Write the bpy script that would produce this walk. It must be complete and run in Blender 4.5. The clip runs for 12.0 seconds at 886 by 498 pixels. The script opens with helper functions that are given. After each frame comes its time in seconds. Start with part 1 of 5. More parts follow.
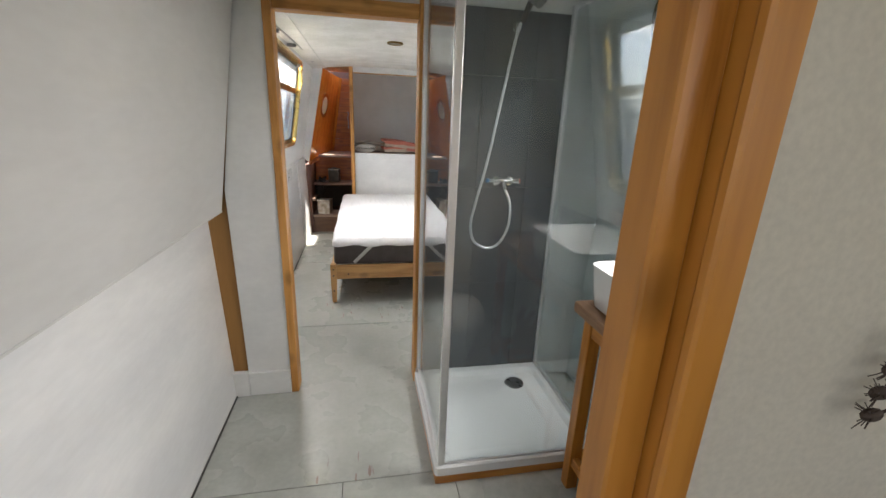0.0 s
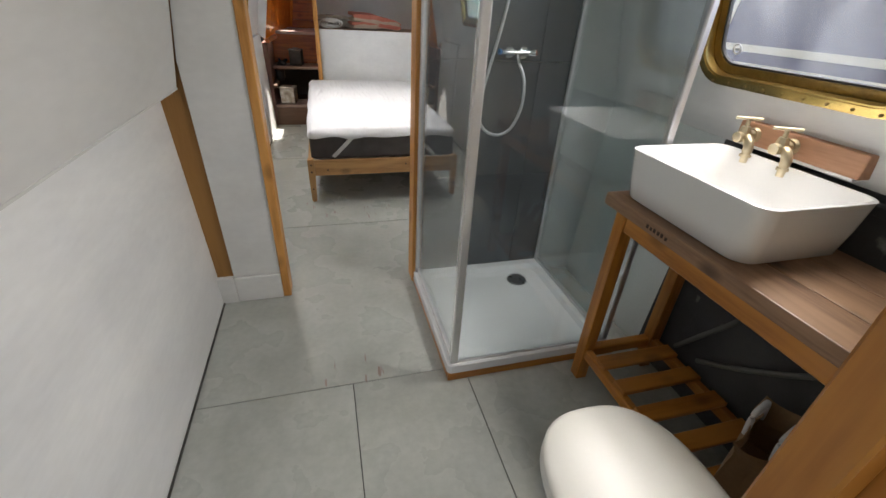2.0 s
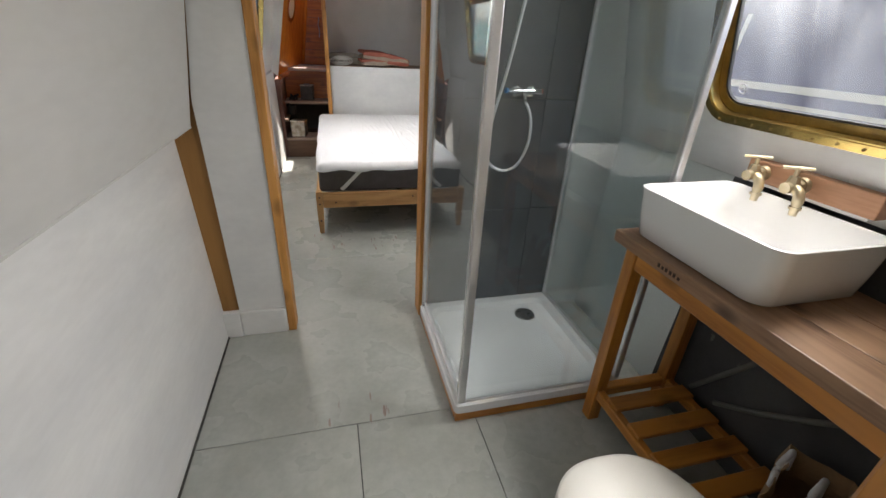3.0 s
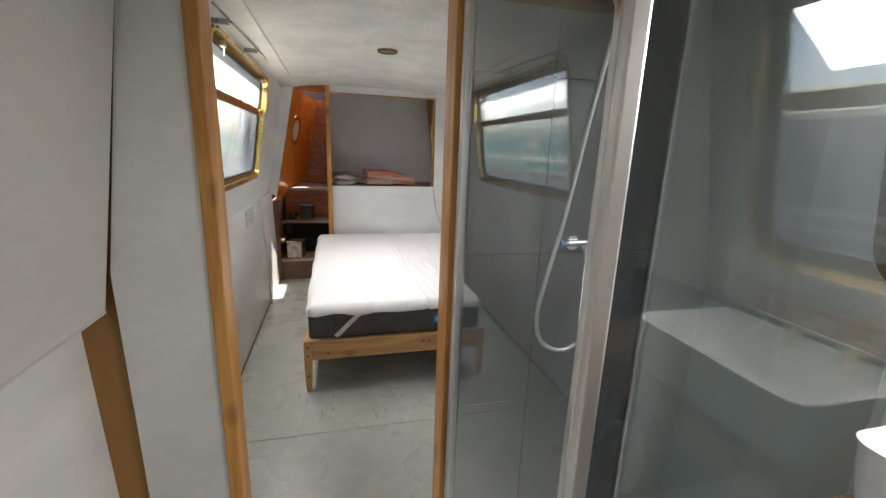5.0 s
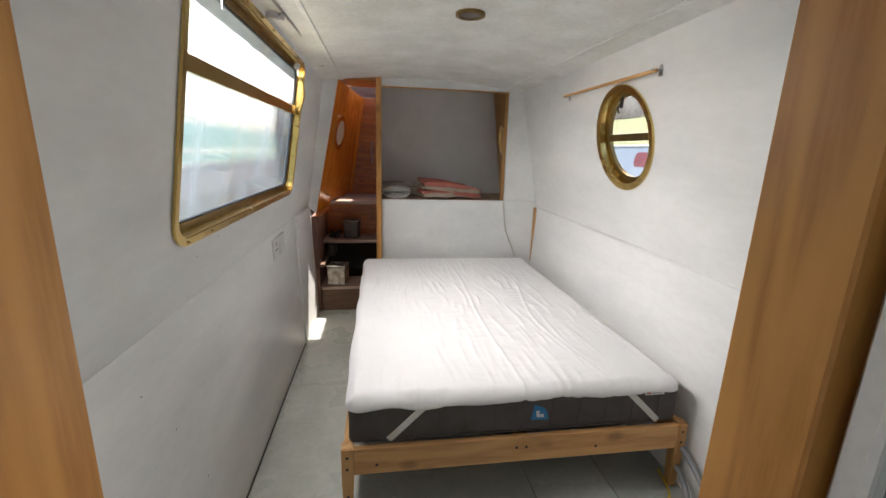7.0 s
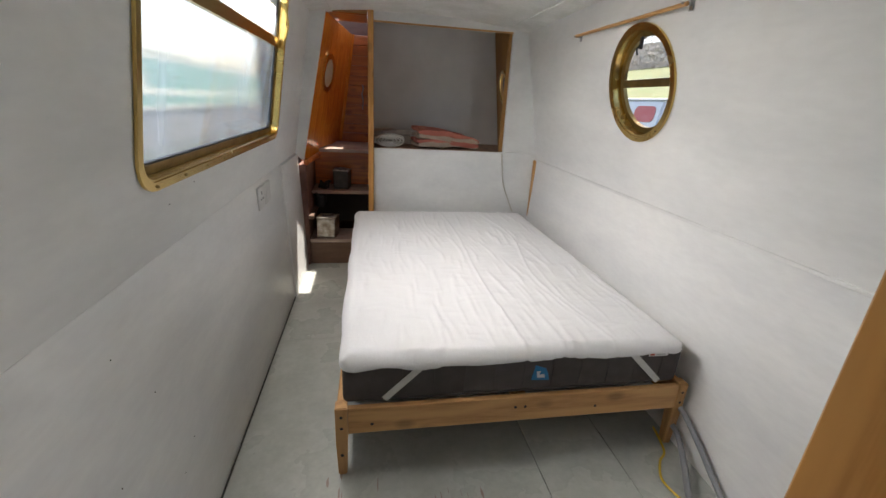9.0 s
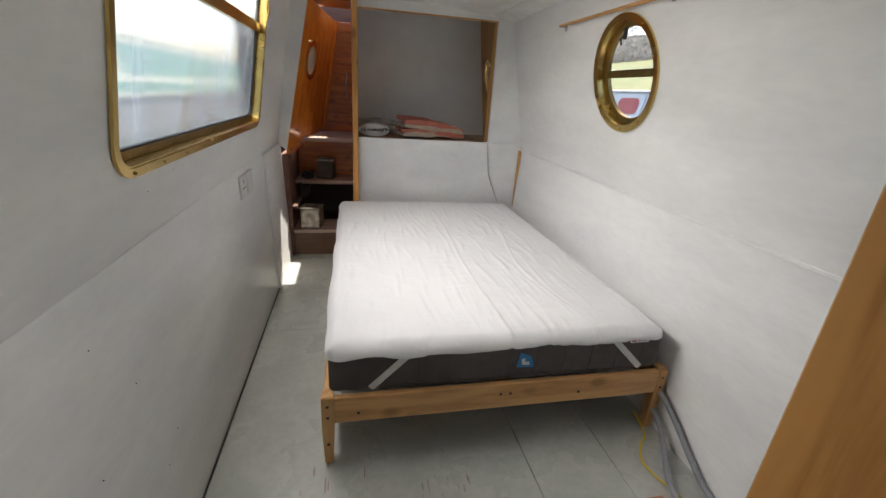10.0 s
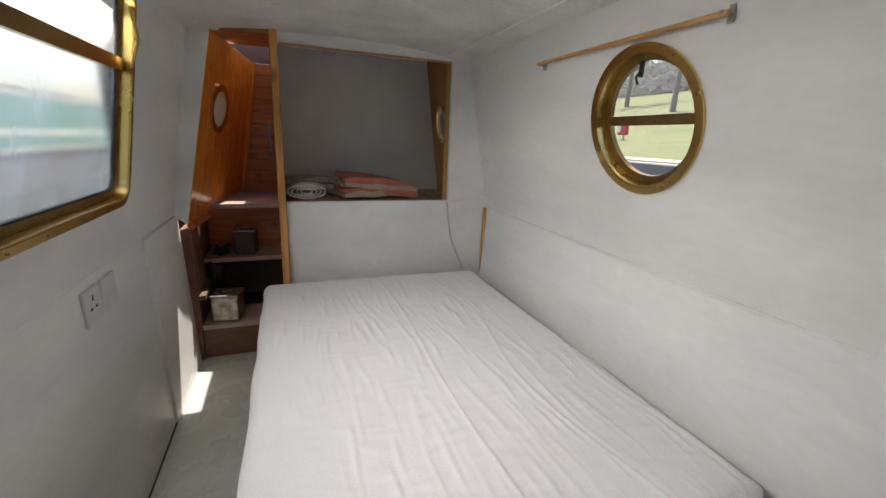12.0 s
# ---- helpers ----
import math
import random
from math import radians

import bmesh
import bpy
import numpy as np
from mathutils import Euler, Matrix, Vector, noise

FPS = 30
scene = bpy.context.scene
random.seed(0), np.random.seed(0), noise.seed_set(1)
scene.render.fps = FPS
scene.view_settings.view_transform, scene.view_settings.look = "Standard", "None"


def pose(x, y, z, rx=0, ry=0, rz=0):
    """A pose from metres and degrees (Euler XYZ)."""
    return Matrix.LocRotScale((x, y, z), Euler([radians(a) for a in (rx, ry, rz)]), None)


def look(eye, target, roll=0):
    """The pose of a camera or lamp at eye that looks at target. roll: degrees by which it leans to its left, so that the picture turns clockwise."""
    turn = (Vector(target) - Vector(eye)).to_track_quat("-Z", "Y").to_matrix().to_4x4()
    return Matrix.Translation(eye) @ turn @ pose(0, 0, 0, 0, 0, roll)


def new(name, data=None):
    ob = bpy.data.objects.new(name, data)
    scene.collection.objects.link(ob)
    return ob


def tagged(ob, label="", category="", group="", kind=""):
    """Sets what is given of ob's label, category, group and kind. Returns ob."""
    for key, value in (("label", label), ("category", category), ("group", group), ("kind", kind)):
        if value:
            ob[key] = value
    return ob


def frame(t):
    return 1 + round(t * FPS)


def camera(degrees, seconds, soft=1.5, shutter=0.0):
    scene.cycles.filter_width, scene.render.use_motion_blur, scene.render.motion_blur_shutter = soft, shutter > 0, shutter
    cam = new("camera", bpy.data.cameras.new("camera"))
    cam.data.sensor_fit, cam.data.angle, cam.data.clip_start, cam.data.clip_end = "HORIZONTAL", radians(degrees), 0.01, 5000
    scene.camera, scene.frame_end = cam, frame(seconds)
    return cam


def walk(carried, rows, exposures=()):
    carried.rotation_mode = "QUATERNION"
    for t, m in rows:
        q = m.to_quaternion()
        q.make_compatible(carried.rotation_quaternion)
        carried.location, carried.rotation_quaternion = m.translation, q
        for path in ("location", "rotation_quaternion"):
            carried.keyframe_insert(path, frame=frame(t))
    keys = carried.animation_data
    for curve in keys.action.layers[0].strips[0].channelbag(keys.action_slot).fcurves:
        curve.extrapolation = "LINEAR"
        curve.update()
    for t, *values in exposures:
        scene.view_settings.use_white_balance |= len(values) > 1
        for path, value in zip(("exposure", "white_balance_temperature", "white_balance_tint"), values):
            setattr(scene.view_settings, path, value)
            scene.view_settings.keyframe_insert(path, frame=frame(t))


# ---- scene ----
cam = camera(93.8, 12.0)
PATH = [
    (0, (0.238, 0.591, 1.382), (0.609, 2.467, 0.798), 2.2),
    (0.5, (0.163, 0.735, 1.38), (0.765, 2.538, 0.756), 2.4),
    (1, (0.133, 0.797, 1.359), (0.787, 2.54, 0.628), 3.8),
    (1.5, (0.119, 0.807, 1.311), (0.708, 2.498, 0.421), 4.0),
    (2, (0.118, 0.791, 1.277), (0.614, 2.441, 0.261), 3.5),
    (2.5, (0.104, 0.788, 1.269), (0.561, 2.44, 0.239), 3.3),
    (3, (0.118, 0.817, 1.297), (0.597, 2.538, 0.397), 3.1),
    (3.5, (0.164, 0.924, 1.368), (0.709, 2.719, 0.673), 2.7),
    (3.7, (0.187, 0.962, 1.38), (0.754, 2.781, 0.771), 2.2),
    (5.3, (0.171, 1.57, 1.384), (0.603, 3.468, 0.923), 2.5),
    (5.5, (0.184, 1.668, 1.384), (0.528, 3.583, 0.92), 2.8),
    (6, (0.185, 1.864, 1.391), (0.381, 3.798, 0.922), 2.7),
    (6.5, (0.141, 2.118, 1.392), (0.395, 4.045, 0.922), 1.8),
    (6.7, (0.13, 2.204, 1.403), (0.421, 4.129, 0.942), 1.5),
    (8.3, (0.122, 2.495, 1.397), (0.434, 4.395, 0.859), 2.4),
    (8.5, (0.122, 2.483, 1.387), (0.442, 4.37, 0.807), 2.7),
    (9, (0.105, 2.432, 1.366), (0.453, 4.284, 0.696), 3.3),
    (9.5, (0.087, 2.406, 1.347), (0.466, 4.236, 0.633), 3.7),
    (10, (0.104, 2.429, 1.357), (0.52, 4.254, 0.653), 3.9),
    (10.5, (0.147, 2.525, 1.357), (0.618, 4.355, 0.7), 3.6),
    (11, (0.172, 2.667, 1.381), (0.701, 4.506, 0.798), 3.2),
    (11.5, (0.183, 2.936, 1.385), (0.85, 4.74, 0.834), 2.7),
    (12, (0.152, 3.135, 1.4), (0.841, 4.942, 0.891), 2.4),
]
walk(cam, [(t, look(eye, target, roll)) for t, eye, target, roll in PATH], [(0.0, 2.72, 6680, 12), (1.0, 2.52, 6680, 12), (2.0, 2.42, 6720, 12), (3.7, 2.4, 6700, 12), (5.5, 2.35, 6800, 12), (6.7, 2.28, 6800, 12), (8.3, 1.93, 6780, 12), (9.5, 2.0, 6780, 12), (10.5, 1.9, 6780, 12), (12.0, 1.6, 6780, 12)])

# ---- light ----
SUN_FROM = Vector((0.21, 0.50, 1.0)).normalized()
world = bpy.data.worlds.new("sky")
scene.world = world
world.use_nodes = True
wn = world.node_tree.nodes
sky = wn.new("ShaderNodeTexSky")
sky.sky_type = "NISHITA"
sky.sun_disc = False
sky.sun_elevation = math.asin(SUN_FROM.z)
sky.sun_rotation = math.atan2(SUN_FROM.x, SUN_FROM.y)
sky.air_density, sky.dust_density, sky.ozone_density = 1.0, 3.0, 1.0
wn["Background"].inputs["Strength"].default_value = 0.12
world.node_tree.links.new(sky.outputs[0], wn["Background"].inputs["Color"])
sun = new("sun", bpy.data.lights.new("sun", "SUN"))
sun.data.energy, sun.data.angle, sun.data.color = 3.0, radians(0.5), (1.0, 0.95, 0.87)
sun.matrix_world = look((0, 0, 30), Vector((0, 0, 30)) - SUN_FROM)


def opening_light(name, at, toward, wide, high, watts, tone=(1.0, 0.98, 0.95), spread=140):
    """Light in an opening of the cabin side: sky in windows, fill in added openings."""
    d = bpy.data.lights.new(name, "AREA")
    d.shape, d.size, d.size_y, d.energy, d.color = "RECTANGLE", wide, high, watts, tone
    d.spread = radians(spread)
    new(name, d).matrix_world = look(at, toward)


opening_light("sky_hopper_left", (-0.375, 4.25, 1.76), (0.6, 4.25, 0.55), 1.40, 0.17, 2.8, spread=125)
opening_light("sky_hopper_right", (1.378, 1.737, 1.69), (0.45, 1.737, 0.40), 0.56, 0.22, 2.3, spread=125)
# Added fill lamps in unseen openings behind the camera; no known windows there.
opening_light("added_fill_left", (-0.42, -0.75, 1.5), (0.6, -0.6, 1.3), 1.1, 0.62, 0.95)
opening_light("added_fill_right", (1.42, -0.75, 1.5), (0.4, -0.6, 1.3), 1.1, 0.62, 0.95)


# ---- materials ----
def material(name, colour, rough=0.6, metal=0.0, second=None, grain=8.0, amount=0.5, bump=0.05, fine=120.0, stretch=(1, 1, 1), third=None, spots=0.0, random_tone=0.0, coat=0.0):
    """A painted, wooden or metal surface: two tones mixed by large noise, fine grain in tone, gloss and relief."""
    m = bpy.data.materials.new(name)
    m.use_nodes = True
    n, l = m.node_tree.nodes, m.node_tree.links
    b = n["Principled BSDF"]
    co = n.new("ShaderNodeTexCoord")
    mp = n.new("ShaderNodeMapping")
    mp.inputs["Scale"].default_value = stretch
    l.new(co.outputs["Object"], mp.inputs["Vector"])
    if random_tone:
        info = n.new("ShaderNodeObjectInfo")
        sc = n.new("ShaderNodeVectorMath")
        sc.operation = "SCALE"
        sc.inputs[0].default_value = (13.0, 7.0, 5.0)
        l.new(info.outputs["Random"], sc.inputs["Scale"])
        l.new(sc.outputs[0], mp.inputs["Location"])
    big = n.new("ShaderNodeTexNoise")
    big.inputs["Scale"].default_value, big.inputs["Detail"].default_value = grain, 5.0
    small = n.new("ShaderNodeTexNoise")
    small.inputs["Scale"].default_value, small.inputs["Detail"].default_value = fine, 3.0
    for t in (big, small):
        l.new(mp.outputs[0], t.inputs["Vector"])
    ramp = n.new("ShaderNodeMapRange")
    ramp.inputs["From Min"].default_value, ramp.inputs["From Max"].default_value = 0.5 - 0.25 / max(amount, 0.01) * 0.5, 0.5 + 0.25 / max(amount, 0.01) * 0.5
    l.new(big.outputs["Fac"], ramp.inputs["Value"])
    mix = n.new("ShaderNodeMix")
    mix.data_type = "RGBA"
    second = second or tuple(c * 0.88 for c in colour)
    mix.inputs["A"].default_value, mix.inputs["B"].default_value = (*colour, 1), (*second, 1)
    l.new(ramp.outputs[0], mix.inputs["Factor"])
    out = mix.outputs["Result"]
    fm = n.new("ShaderNodeMix")
    fm.data_type, fm.blend_type = "RGBA", "MULTIPLY"
    fr = n.new("ShaderNodeMapRange")
    fr.inputs["From Min"].default_value, fr.inputs["From Max"].default_value = 0.3, 0.7
    fr.inputs["To Min"].default_value, fr.inputs["To Max"].default_value = 0.86, 1.08
    l.new(small.outputs["Fac"], fr.inputs["Value"])
    fm.inputs["Factor"].default_value = 0.5 if bump > 0.045 else (0.22 if bump > 0.015 else 0.05)
    l.new(out, fm.inputs["A"])
    l.new(fr.outputs[0], fm.inputs["B"])
    out = fm.outputs["Result"]
    if third:
        sp = n.new("ShaderNodeTexNoise")
        sp.inputs["Scale"].default_value, sp.inputs["Detail"].default_value = grain * 2.3, 6.0
        l.new(mp.outputs[0], sp.inputs["Vector"])
        sr = n.new("ShaderNodeMapRange")
        sr.inputs["From Min"].default_value, sr.inputs["From Max"].default_value = 0.72 - spots, 0.80 - spots
        l.new(sp.outputs["Fac"], sr.inputs["Value"])
        tm = n.new("ShaderNodeMix")
        tm.data_type = "RGBA"
        l.new(sr.outputs[0], tm.inputs["Factor"])
        l.new(out, tm.inputs["A"])
        tm.inputs["B"].default_value = (*third, 1)
        out = tm.outputs["Result"]
    if random_tone:
        hv = n.new("ShaderNodeHueSaturation")
        rr = n.new("ShaderNodeMapRange")
        rr.inputs["To Min"].default_value, rr.inputs["To Max"].default_value = 1 - random_tone, 1 + random_tone
        l.new(info.outputs["Random"], rr.inputs["Value"])
        l.new(rr.outputs[0], hv.inputs["Value"])
        l.new(out, hv.inputs["Color"])
        out = hv.outputs[0]
    l.new(out, b.inputs["Base Color"])
    rg = n.new("ShaderNodeMapRange")
    rg.inputs["To Min"].default_value, rg.inputs["To Max"].default_value = max(rough - 0.1, 0.02), min(rough + 0.1, 1)
    l.new(big.outputs["Fac"], rg.inputs["Value"])
    l.new(rg.outputs[0], b.inputs["Roughness"])
    b.inputs["Metallic"].default_value = metal
    b.inputs["Coat Weight"].default_value = coat
    bp = n.new("ShaderNodeBump")
    bp.inputs["Strength"].default_value, bp.inputs["Distance"].default_value = bump, 0.004
    add = n.new("ShaderNodeMath")
    l.new(big.outputs["Fac"], add.inputs[0])
    l.new(small.outputs["Fac"], add.inputs[1])
    l.new(add.outputs[0], bp.inputs["Height"])
    l.new(bp.outputs[0], b.inputs["Normal"])
    return m


def wood(name, light, dark, axis, rough=0.45, knots=0.5, rings=34.0, coat=0.0):
    """Sawn softwood: drawn-out rings along one axis, with knots."""
    m = bpy.data.materials.new(name)
    m.use_nodes = True
    n, l = m.node_tree.nodes, m.node_tree.links
    b = n["Principled BSDF"]
    co = n.new("ShaderNodeTexCoord")
    info = n.new("ShaderNodeObjectInfo")
    sc = n.new("ShaderNodeVectorMath")
    sc.operation = "SCALE"
    sc.inputs[0].default_value = (3.1, 5.3, 4.7)
    l.new(info.outputs["Random"], sc.inputs["Scale"])
    mp = n.new("ShaderNodeMapping")
    s = [1.0, 1.0, 1.0]
    s[axis] = 0.09
    mp.inputs["Scale"].default_value = s
    l.new(co.outputs["Object"], mp.inputs["Vector"])
    l.new(sc.outputs[0], mp.inputs["Location"])
    warp = n.new("ShaderNodeTexNoise")
    warp.inputs["Scale"].default_value, warp.inputs["Detail"].default_value = 9.0, 3.0
    l.new(mp.outputs[0], warp.inputs["Vector"])
    mul = n.new("ShaderNodeMath")
    mul.operation = "MULTIPLY"
    mul.inputs[1].default_value = rings
    l.new(warp.outputs["Fac"], mul.inputs[0])
    sn = n.new("ShaderNodeMath")
    sn.operation = "SINE"
    l.new(mul.outputs[0], sn.inputs[0])
    rr = n.new("ShaderNodeMapRange")
    rr.inputs["From Min"].default_value = -1.0
    l.new(sn.outputs[0], rr.inputs["Value"])
    fib = n.new("ShaderNodeTexNoise")
    fib.inputs["Scale"].default_value, fib.inputs["Detail"].default_value = 160.0, 2.0
    l.new(mp.outputs[0], fib.inputs["Vector"])
    av = n.new("ShaderNodeMath")
    av.operation = "MULTIPLY"
    l.new(rr.outputs[0], av.inputs[0])
    l.new(fib.outputs["Fac"], av.inputs[1])
    mix = n.new("ShaderNodeMix")
    mix.data_type = "RGBA"
    mix.inputs["A"].default_value, mix.inputs["B"].default_value = (*light, 1), (*dark, 1)
    l.new(av.outputs[0], mix.inputs["Factor"])
    # knots
    mk = n.new("ShaderNodeMapping")
    ks = [9.0, 9.0, 9.0]
    ks[axis] = 5.0
    mk.inputs["Scale"].default_value = ks
    l.new(co.outputs["Object"], mk.inputs["Vector"])
    l.new(sc.outputs[0], mk.inputs["Location"])
    vo = n.new("ShaderNodeTexVoronoi")
    vo.inputs["Scale"].default_value = 1.0
    l.new(mk.outputs[0], vo.inputs["Vector"])
    kr = n.new("ShaderNodeMapRange")
    kr.inputs["From Min"].default_value, kr.inputs["From Max"].default_value = 0.25, 0.10
    kr.inputs["To Max"].default_value = knots
    l.new(vo.outputs["Distance"], kr.inputs["Value"])
    km = n.new("ShaderNodeMix")
    km.data_type = "RGBA"
    l.new(kr.outputs[0], km.inputs["Factor"])
    l.new(mix.outputs["Result"], km.inputs["A"])
    km.inputs["B"].default_value = (*(c * 0.3 for c in dark), 1)
    l.new(km.outputs["Result"], b.inputs["Base Color"])
    b.inputs["Roughness"].default_value = rough
    b.inputs["Coat Weight"].default_value = coat
    b.inputs["Coat Roughness"].default_value = 0.15
    bp = n.new("ShaderNodeBump")
    bp.inputs["Strength"].default_value, bp.inputs["Distance"].default_value = 0.12, 0.002
    l.new(av.outputs[0], bp.inputs["Height"])
    l.new(bp.outputs[0], b.inputs["Normal"])
    return m


def clear_glass(name, tint, gloss=1.0, haze=0.0, blur=0.0):
    """A thin pane: clear but for its tint, with a reflection that grows at a slant; haze: dried water and dirt."""
    m = bpy.data.materials.new(name)
    m.use_nodes = True
    n, l = m.node_tree.nodes, m.node_tree.links
    n.remove(n["Principled BSDF"])
    tr = n.new("ShaderNodeBsdfTransparent")
    tr.inputs["Color"].default_value = (*tint, 1)
    gl = n.new("ShaderNodeBsdfGlossy")
    gl.inputs["Roughness"].default_value = 0.0
    lw = n.new("ShaderNodeLayerWeight")
    lw.inputs["Blend"].default_value = 0.5
    pw = n.new("ShaderNodeMath")
    pw.operation, pw.inputs[1].default_value = "POWER", 5.0
    l.new(lw.outputs["Facing"], pw.inputs[0])
    if blur:
        rf = n.new("ShaderNodeBsdfRefraction")
        rf.inputs["IOR"].default_value, rf.inputs["Roughness"].default_value = 1.06, blur
        rf.inputs["Color"].default_value = (*tint, 1)
        tr = rf
    fr = n.new("ShaderNodeMapRange")
    fr.inputs["To Min"].default_value = 0.045 * gloss
    l.new(pw.outputs[0], fr.inputs["Value"])
    mx = n.new("ShaderNodeMixShader")
    l.new(fr.outputs[0], mx.inputs["Fac"])
    l.new(tr.outputs[0], mx.inputs[1])
    l.new(gl.outputs[0], mx.inputs[2])
    out = mx.outputs[0]
    if haze:
        co = n.new("ShaderNodeTexCoord")
        mp = n.new("ShaderNodeMapping")
        mp.inputs["Scale"].default_value = (3, 3, 1.0)
        no = n.new("ShaderNodeTexNoise")
        no.inputs["Scale"].default_value, no.inputs["Detail"].default_value = 2.0, 6.0
        l.new(co.outputs["Object"], mp.inputs[0])
        l.new(mp.outputs[0], no.inputs["Vector"])
        mr = n.new("ShaderNodeMapRange")
        mr.inputs["From Min"].default_value, mr.inputs["From Max"].default_value = 0.3, 0.75
        mr.inputs["To Max"].default_value = haze
        l.new(no.outputs["Fac"], mr.inputs["Value"])
        df = n.new("ShaderNodeBsdfTranslucent")
        df.inputs["Color"].default_value = (0.9, 0.92, 0.92, 1)
        m2 = n.new("ShaderNodeMixShader")
        l.new(mr.outputs[0], m2.inputs["Fac"])
        l.new(out, m2.inputs[1])
        l.new(df.outputs[0], m2.inputs[2])
        out = m2.outputs[0]
    l.new(out, n["Material Output"].inputs["Surface"])
    return m


WHITE = material("white wall paint", (0.80, 0.80, 0.79), 0.55, second=(0.66, 0.665, 0.665), grain=1.7, amount=0.8, bump=0.02, fine=26, stretch=(1.0, 0.5, 1.6))
# Greyer than WHITE: weaker light on the downward-leaning board is put into the tone.
LINING = material("white lining paint with shade in tone", (0.66, 0.655, 0.64), 0.5, second=(0.58, 0.575, 0.56), grain=1.5, amount=0.6, bump=0.02, fine=26, stretch=(1.0, 0.5, 1.6))
SATIN = material("white satin paint", (0.83, 0.83, 0.82), 0.36, second=(0.70, 0.705, 0.71), grain=1.9, amount=0.85, bump=0.035, fine=30, stretch=(1.0, 0.6, 2.2))
CEIL = material("ceiling paint", (0.80, 0.80, 0.77), 0.6, second=(0.68, 0.68, 0.64), grain=5.0, amount=0.9, bump=0.15, fine=50)
CREAM = material("cream wall paint", (0.62, 0.57, 0.47), 0.6, second=(0.56, 0.51, 0.42), grain=3.0, bump=0.1)
GREY = material("grey panel paint", (0.60, 0.585, 0.575), 0.6, second=(0.53, 0.52, 0.51), grain=6.0, bump=0.1, fine=200)
FLOOR = material("grey floor paint", (0.465, 0.485, 0.455), 0.28, second=(0.37, 0.385, 0.355), grain=3.5, amount=0.9, bump=0.08, fine=40, third=(0.37, 0.37, 0.335), spots=0.02, random_tone=0.05)
STAIN = material("rusty red scuff", (0.27, 0.19, 0.165), 0.6, second=(0.33, 0.27, 0.24), grain=14)
GAP = material("dark joint", (0.06, 0.06, 0.055), 0.9, grain=20)
PINE_X = wood("pine along x", (0.62, 0.35, 0.14), (0.34, 0.155, 0.04), 0)
PINE_Y = wood("pine along y", (0.62, 0.35, 0.14), (0.34, 0.155, 0.04), 1)
PINE_Z = wood("pine upright", (0.62, 0.35, 0.14), (0.34, 0.155, 0.04), 2)
HONEY_X = wood("honey pine along x", (0.64, 0.315, 0.085), (0.36, 0.14, 0.025), 0)
HONEY_Z = wood("honey pine upright", (0.64, 0.315, 0.085), (0.36, 0.14, 0.025), 2)
AMBER_X = wood("amber pine along x", (0.52, 0.215, 0.036), (0.26, 0.082, 0.009), 0, 0.35)
AMBER_Y = wood("amber pine along y", (0.52, 0.215, 0.036), (0.26, 0.082, 0.009), 1, 0.35)
AMBER_Z = wood("amber pine upright", (0.52, 0.215, 0.036), (0.26, 0.082, 0.009), 2, 0.35)
PLY_Z = wood("brown ply upright", (0.36, 0.18, 0.048), (0.235, 0.108, 0.025), 2, 0.55, knots=0.0, rings=18)
WALNUT_Y = wood("brown plank along y", (0.36, 0.215, 0.125), (0.15, 0.075, 0.038), 1, 0.42, knots=0.8)
MAHOG_Z = wood("varnished red wood upright", (0.74, 0.25, 0.028), (0.50, 0.13, 0.014), 2, 0.25, knots=0.0, rings=60, coat=0.5)
MAHOG_X = wood("varnished red wood along x", (0.52, 0.145, 0.022), (0.28, 0.065, 0.011), 0, 0.3, knots=0.5, rings=40, coat=0.4)
STAIRWOOD = material("worn brown stair wood", (0.16, 0.085, 0.05), 0.55, second=(0.10, 0.05, 0.03), grain=12, stretch=(0.4, 2, 2), bump=0.2)
TREAD = material("worn stair tread", (0.46, 0.36, 0.31), 0.5, second=(0.26, 0.16, 0.12), grain=7, stretch=(0.6, 2, 2), bump=0.2)
REDBROWN = material("scuffed red brown board", (0.21, 0.10, 0.075), 0.6, second=(0.13, 0.06, 0.045), grain=7, amount=0.9, bump=0.25)
BRASS = material("brass", (0.78, 0.56, 0.20), 0.24, 1.0, second=(0.62, 0.43, 0.14), grain=6, bump=0.04)
DULL_BRASS = material("dull brass", (0.36, 0.25, 0.09), 0.4, 1.0, second=(0.2, 0.14, 0.06), grain=20, bump=0.05)
OLD_BRASS = material("old pale brass", (0.68, 0.60, 0.44), 0.42, 1.0, second=(0.46, 0.38, 0.24), grain=30, bump=0.08)
CHROME = material("chrome", (0.82, 0.83, 0.84), 0.12, 1.0, grain=10, bump=0.01)
ALU = material("bright aluminium", (0.84, 0.84, 0.85), 0.36, 0.85, second=(0.7, 0.7, 0.72), grain=10, bump=0.02)
STEEL = material("brushed steel", (0.42, 0.42, 0.43), 0.3, 1.0, grain=30, bump=0.05)
SLATE = material("dark slate tile", (0.088, 0.096, 0.107), 0.30, second=(0.066, 0.071, 0.079), grain=5, amount=0.9, bump=0.003, fine=40, random_tone=0.05)
AQUA = material("pale grey-green panel", (0.77, 0.81, 0.80), 0.35, second=(0.71, 0.75, 0.74), grain=2.5, bump=0.02)
GROUT = material("dark grout", (0.075, 0.077, 0.08), 0.8, grain=30)
CERAMIC = material("white ceramic", (0.84, 0.84, 0.83), 0.1, second=(0.82, 0.82, 0.81), grain=3, bump=0.0, coat=0.4)
ACRYLIC = material("white shower tray", (0.82, 0.83, 0.84), 0.22, second=(0.78, 0.79, 0.80), grain=6, bump=0.02)
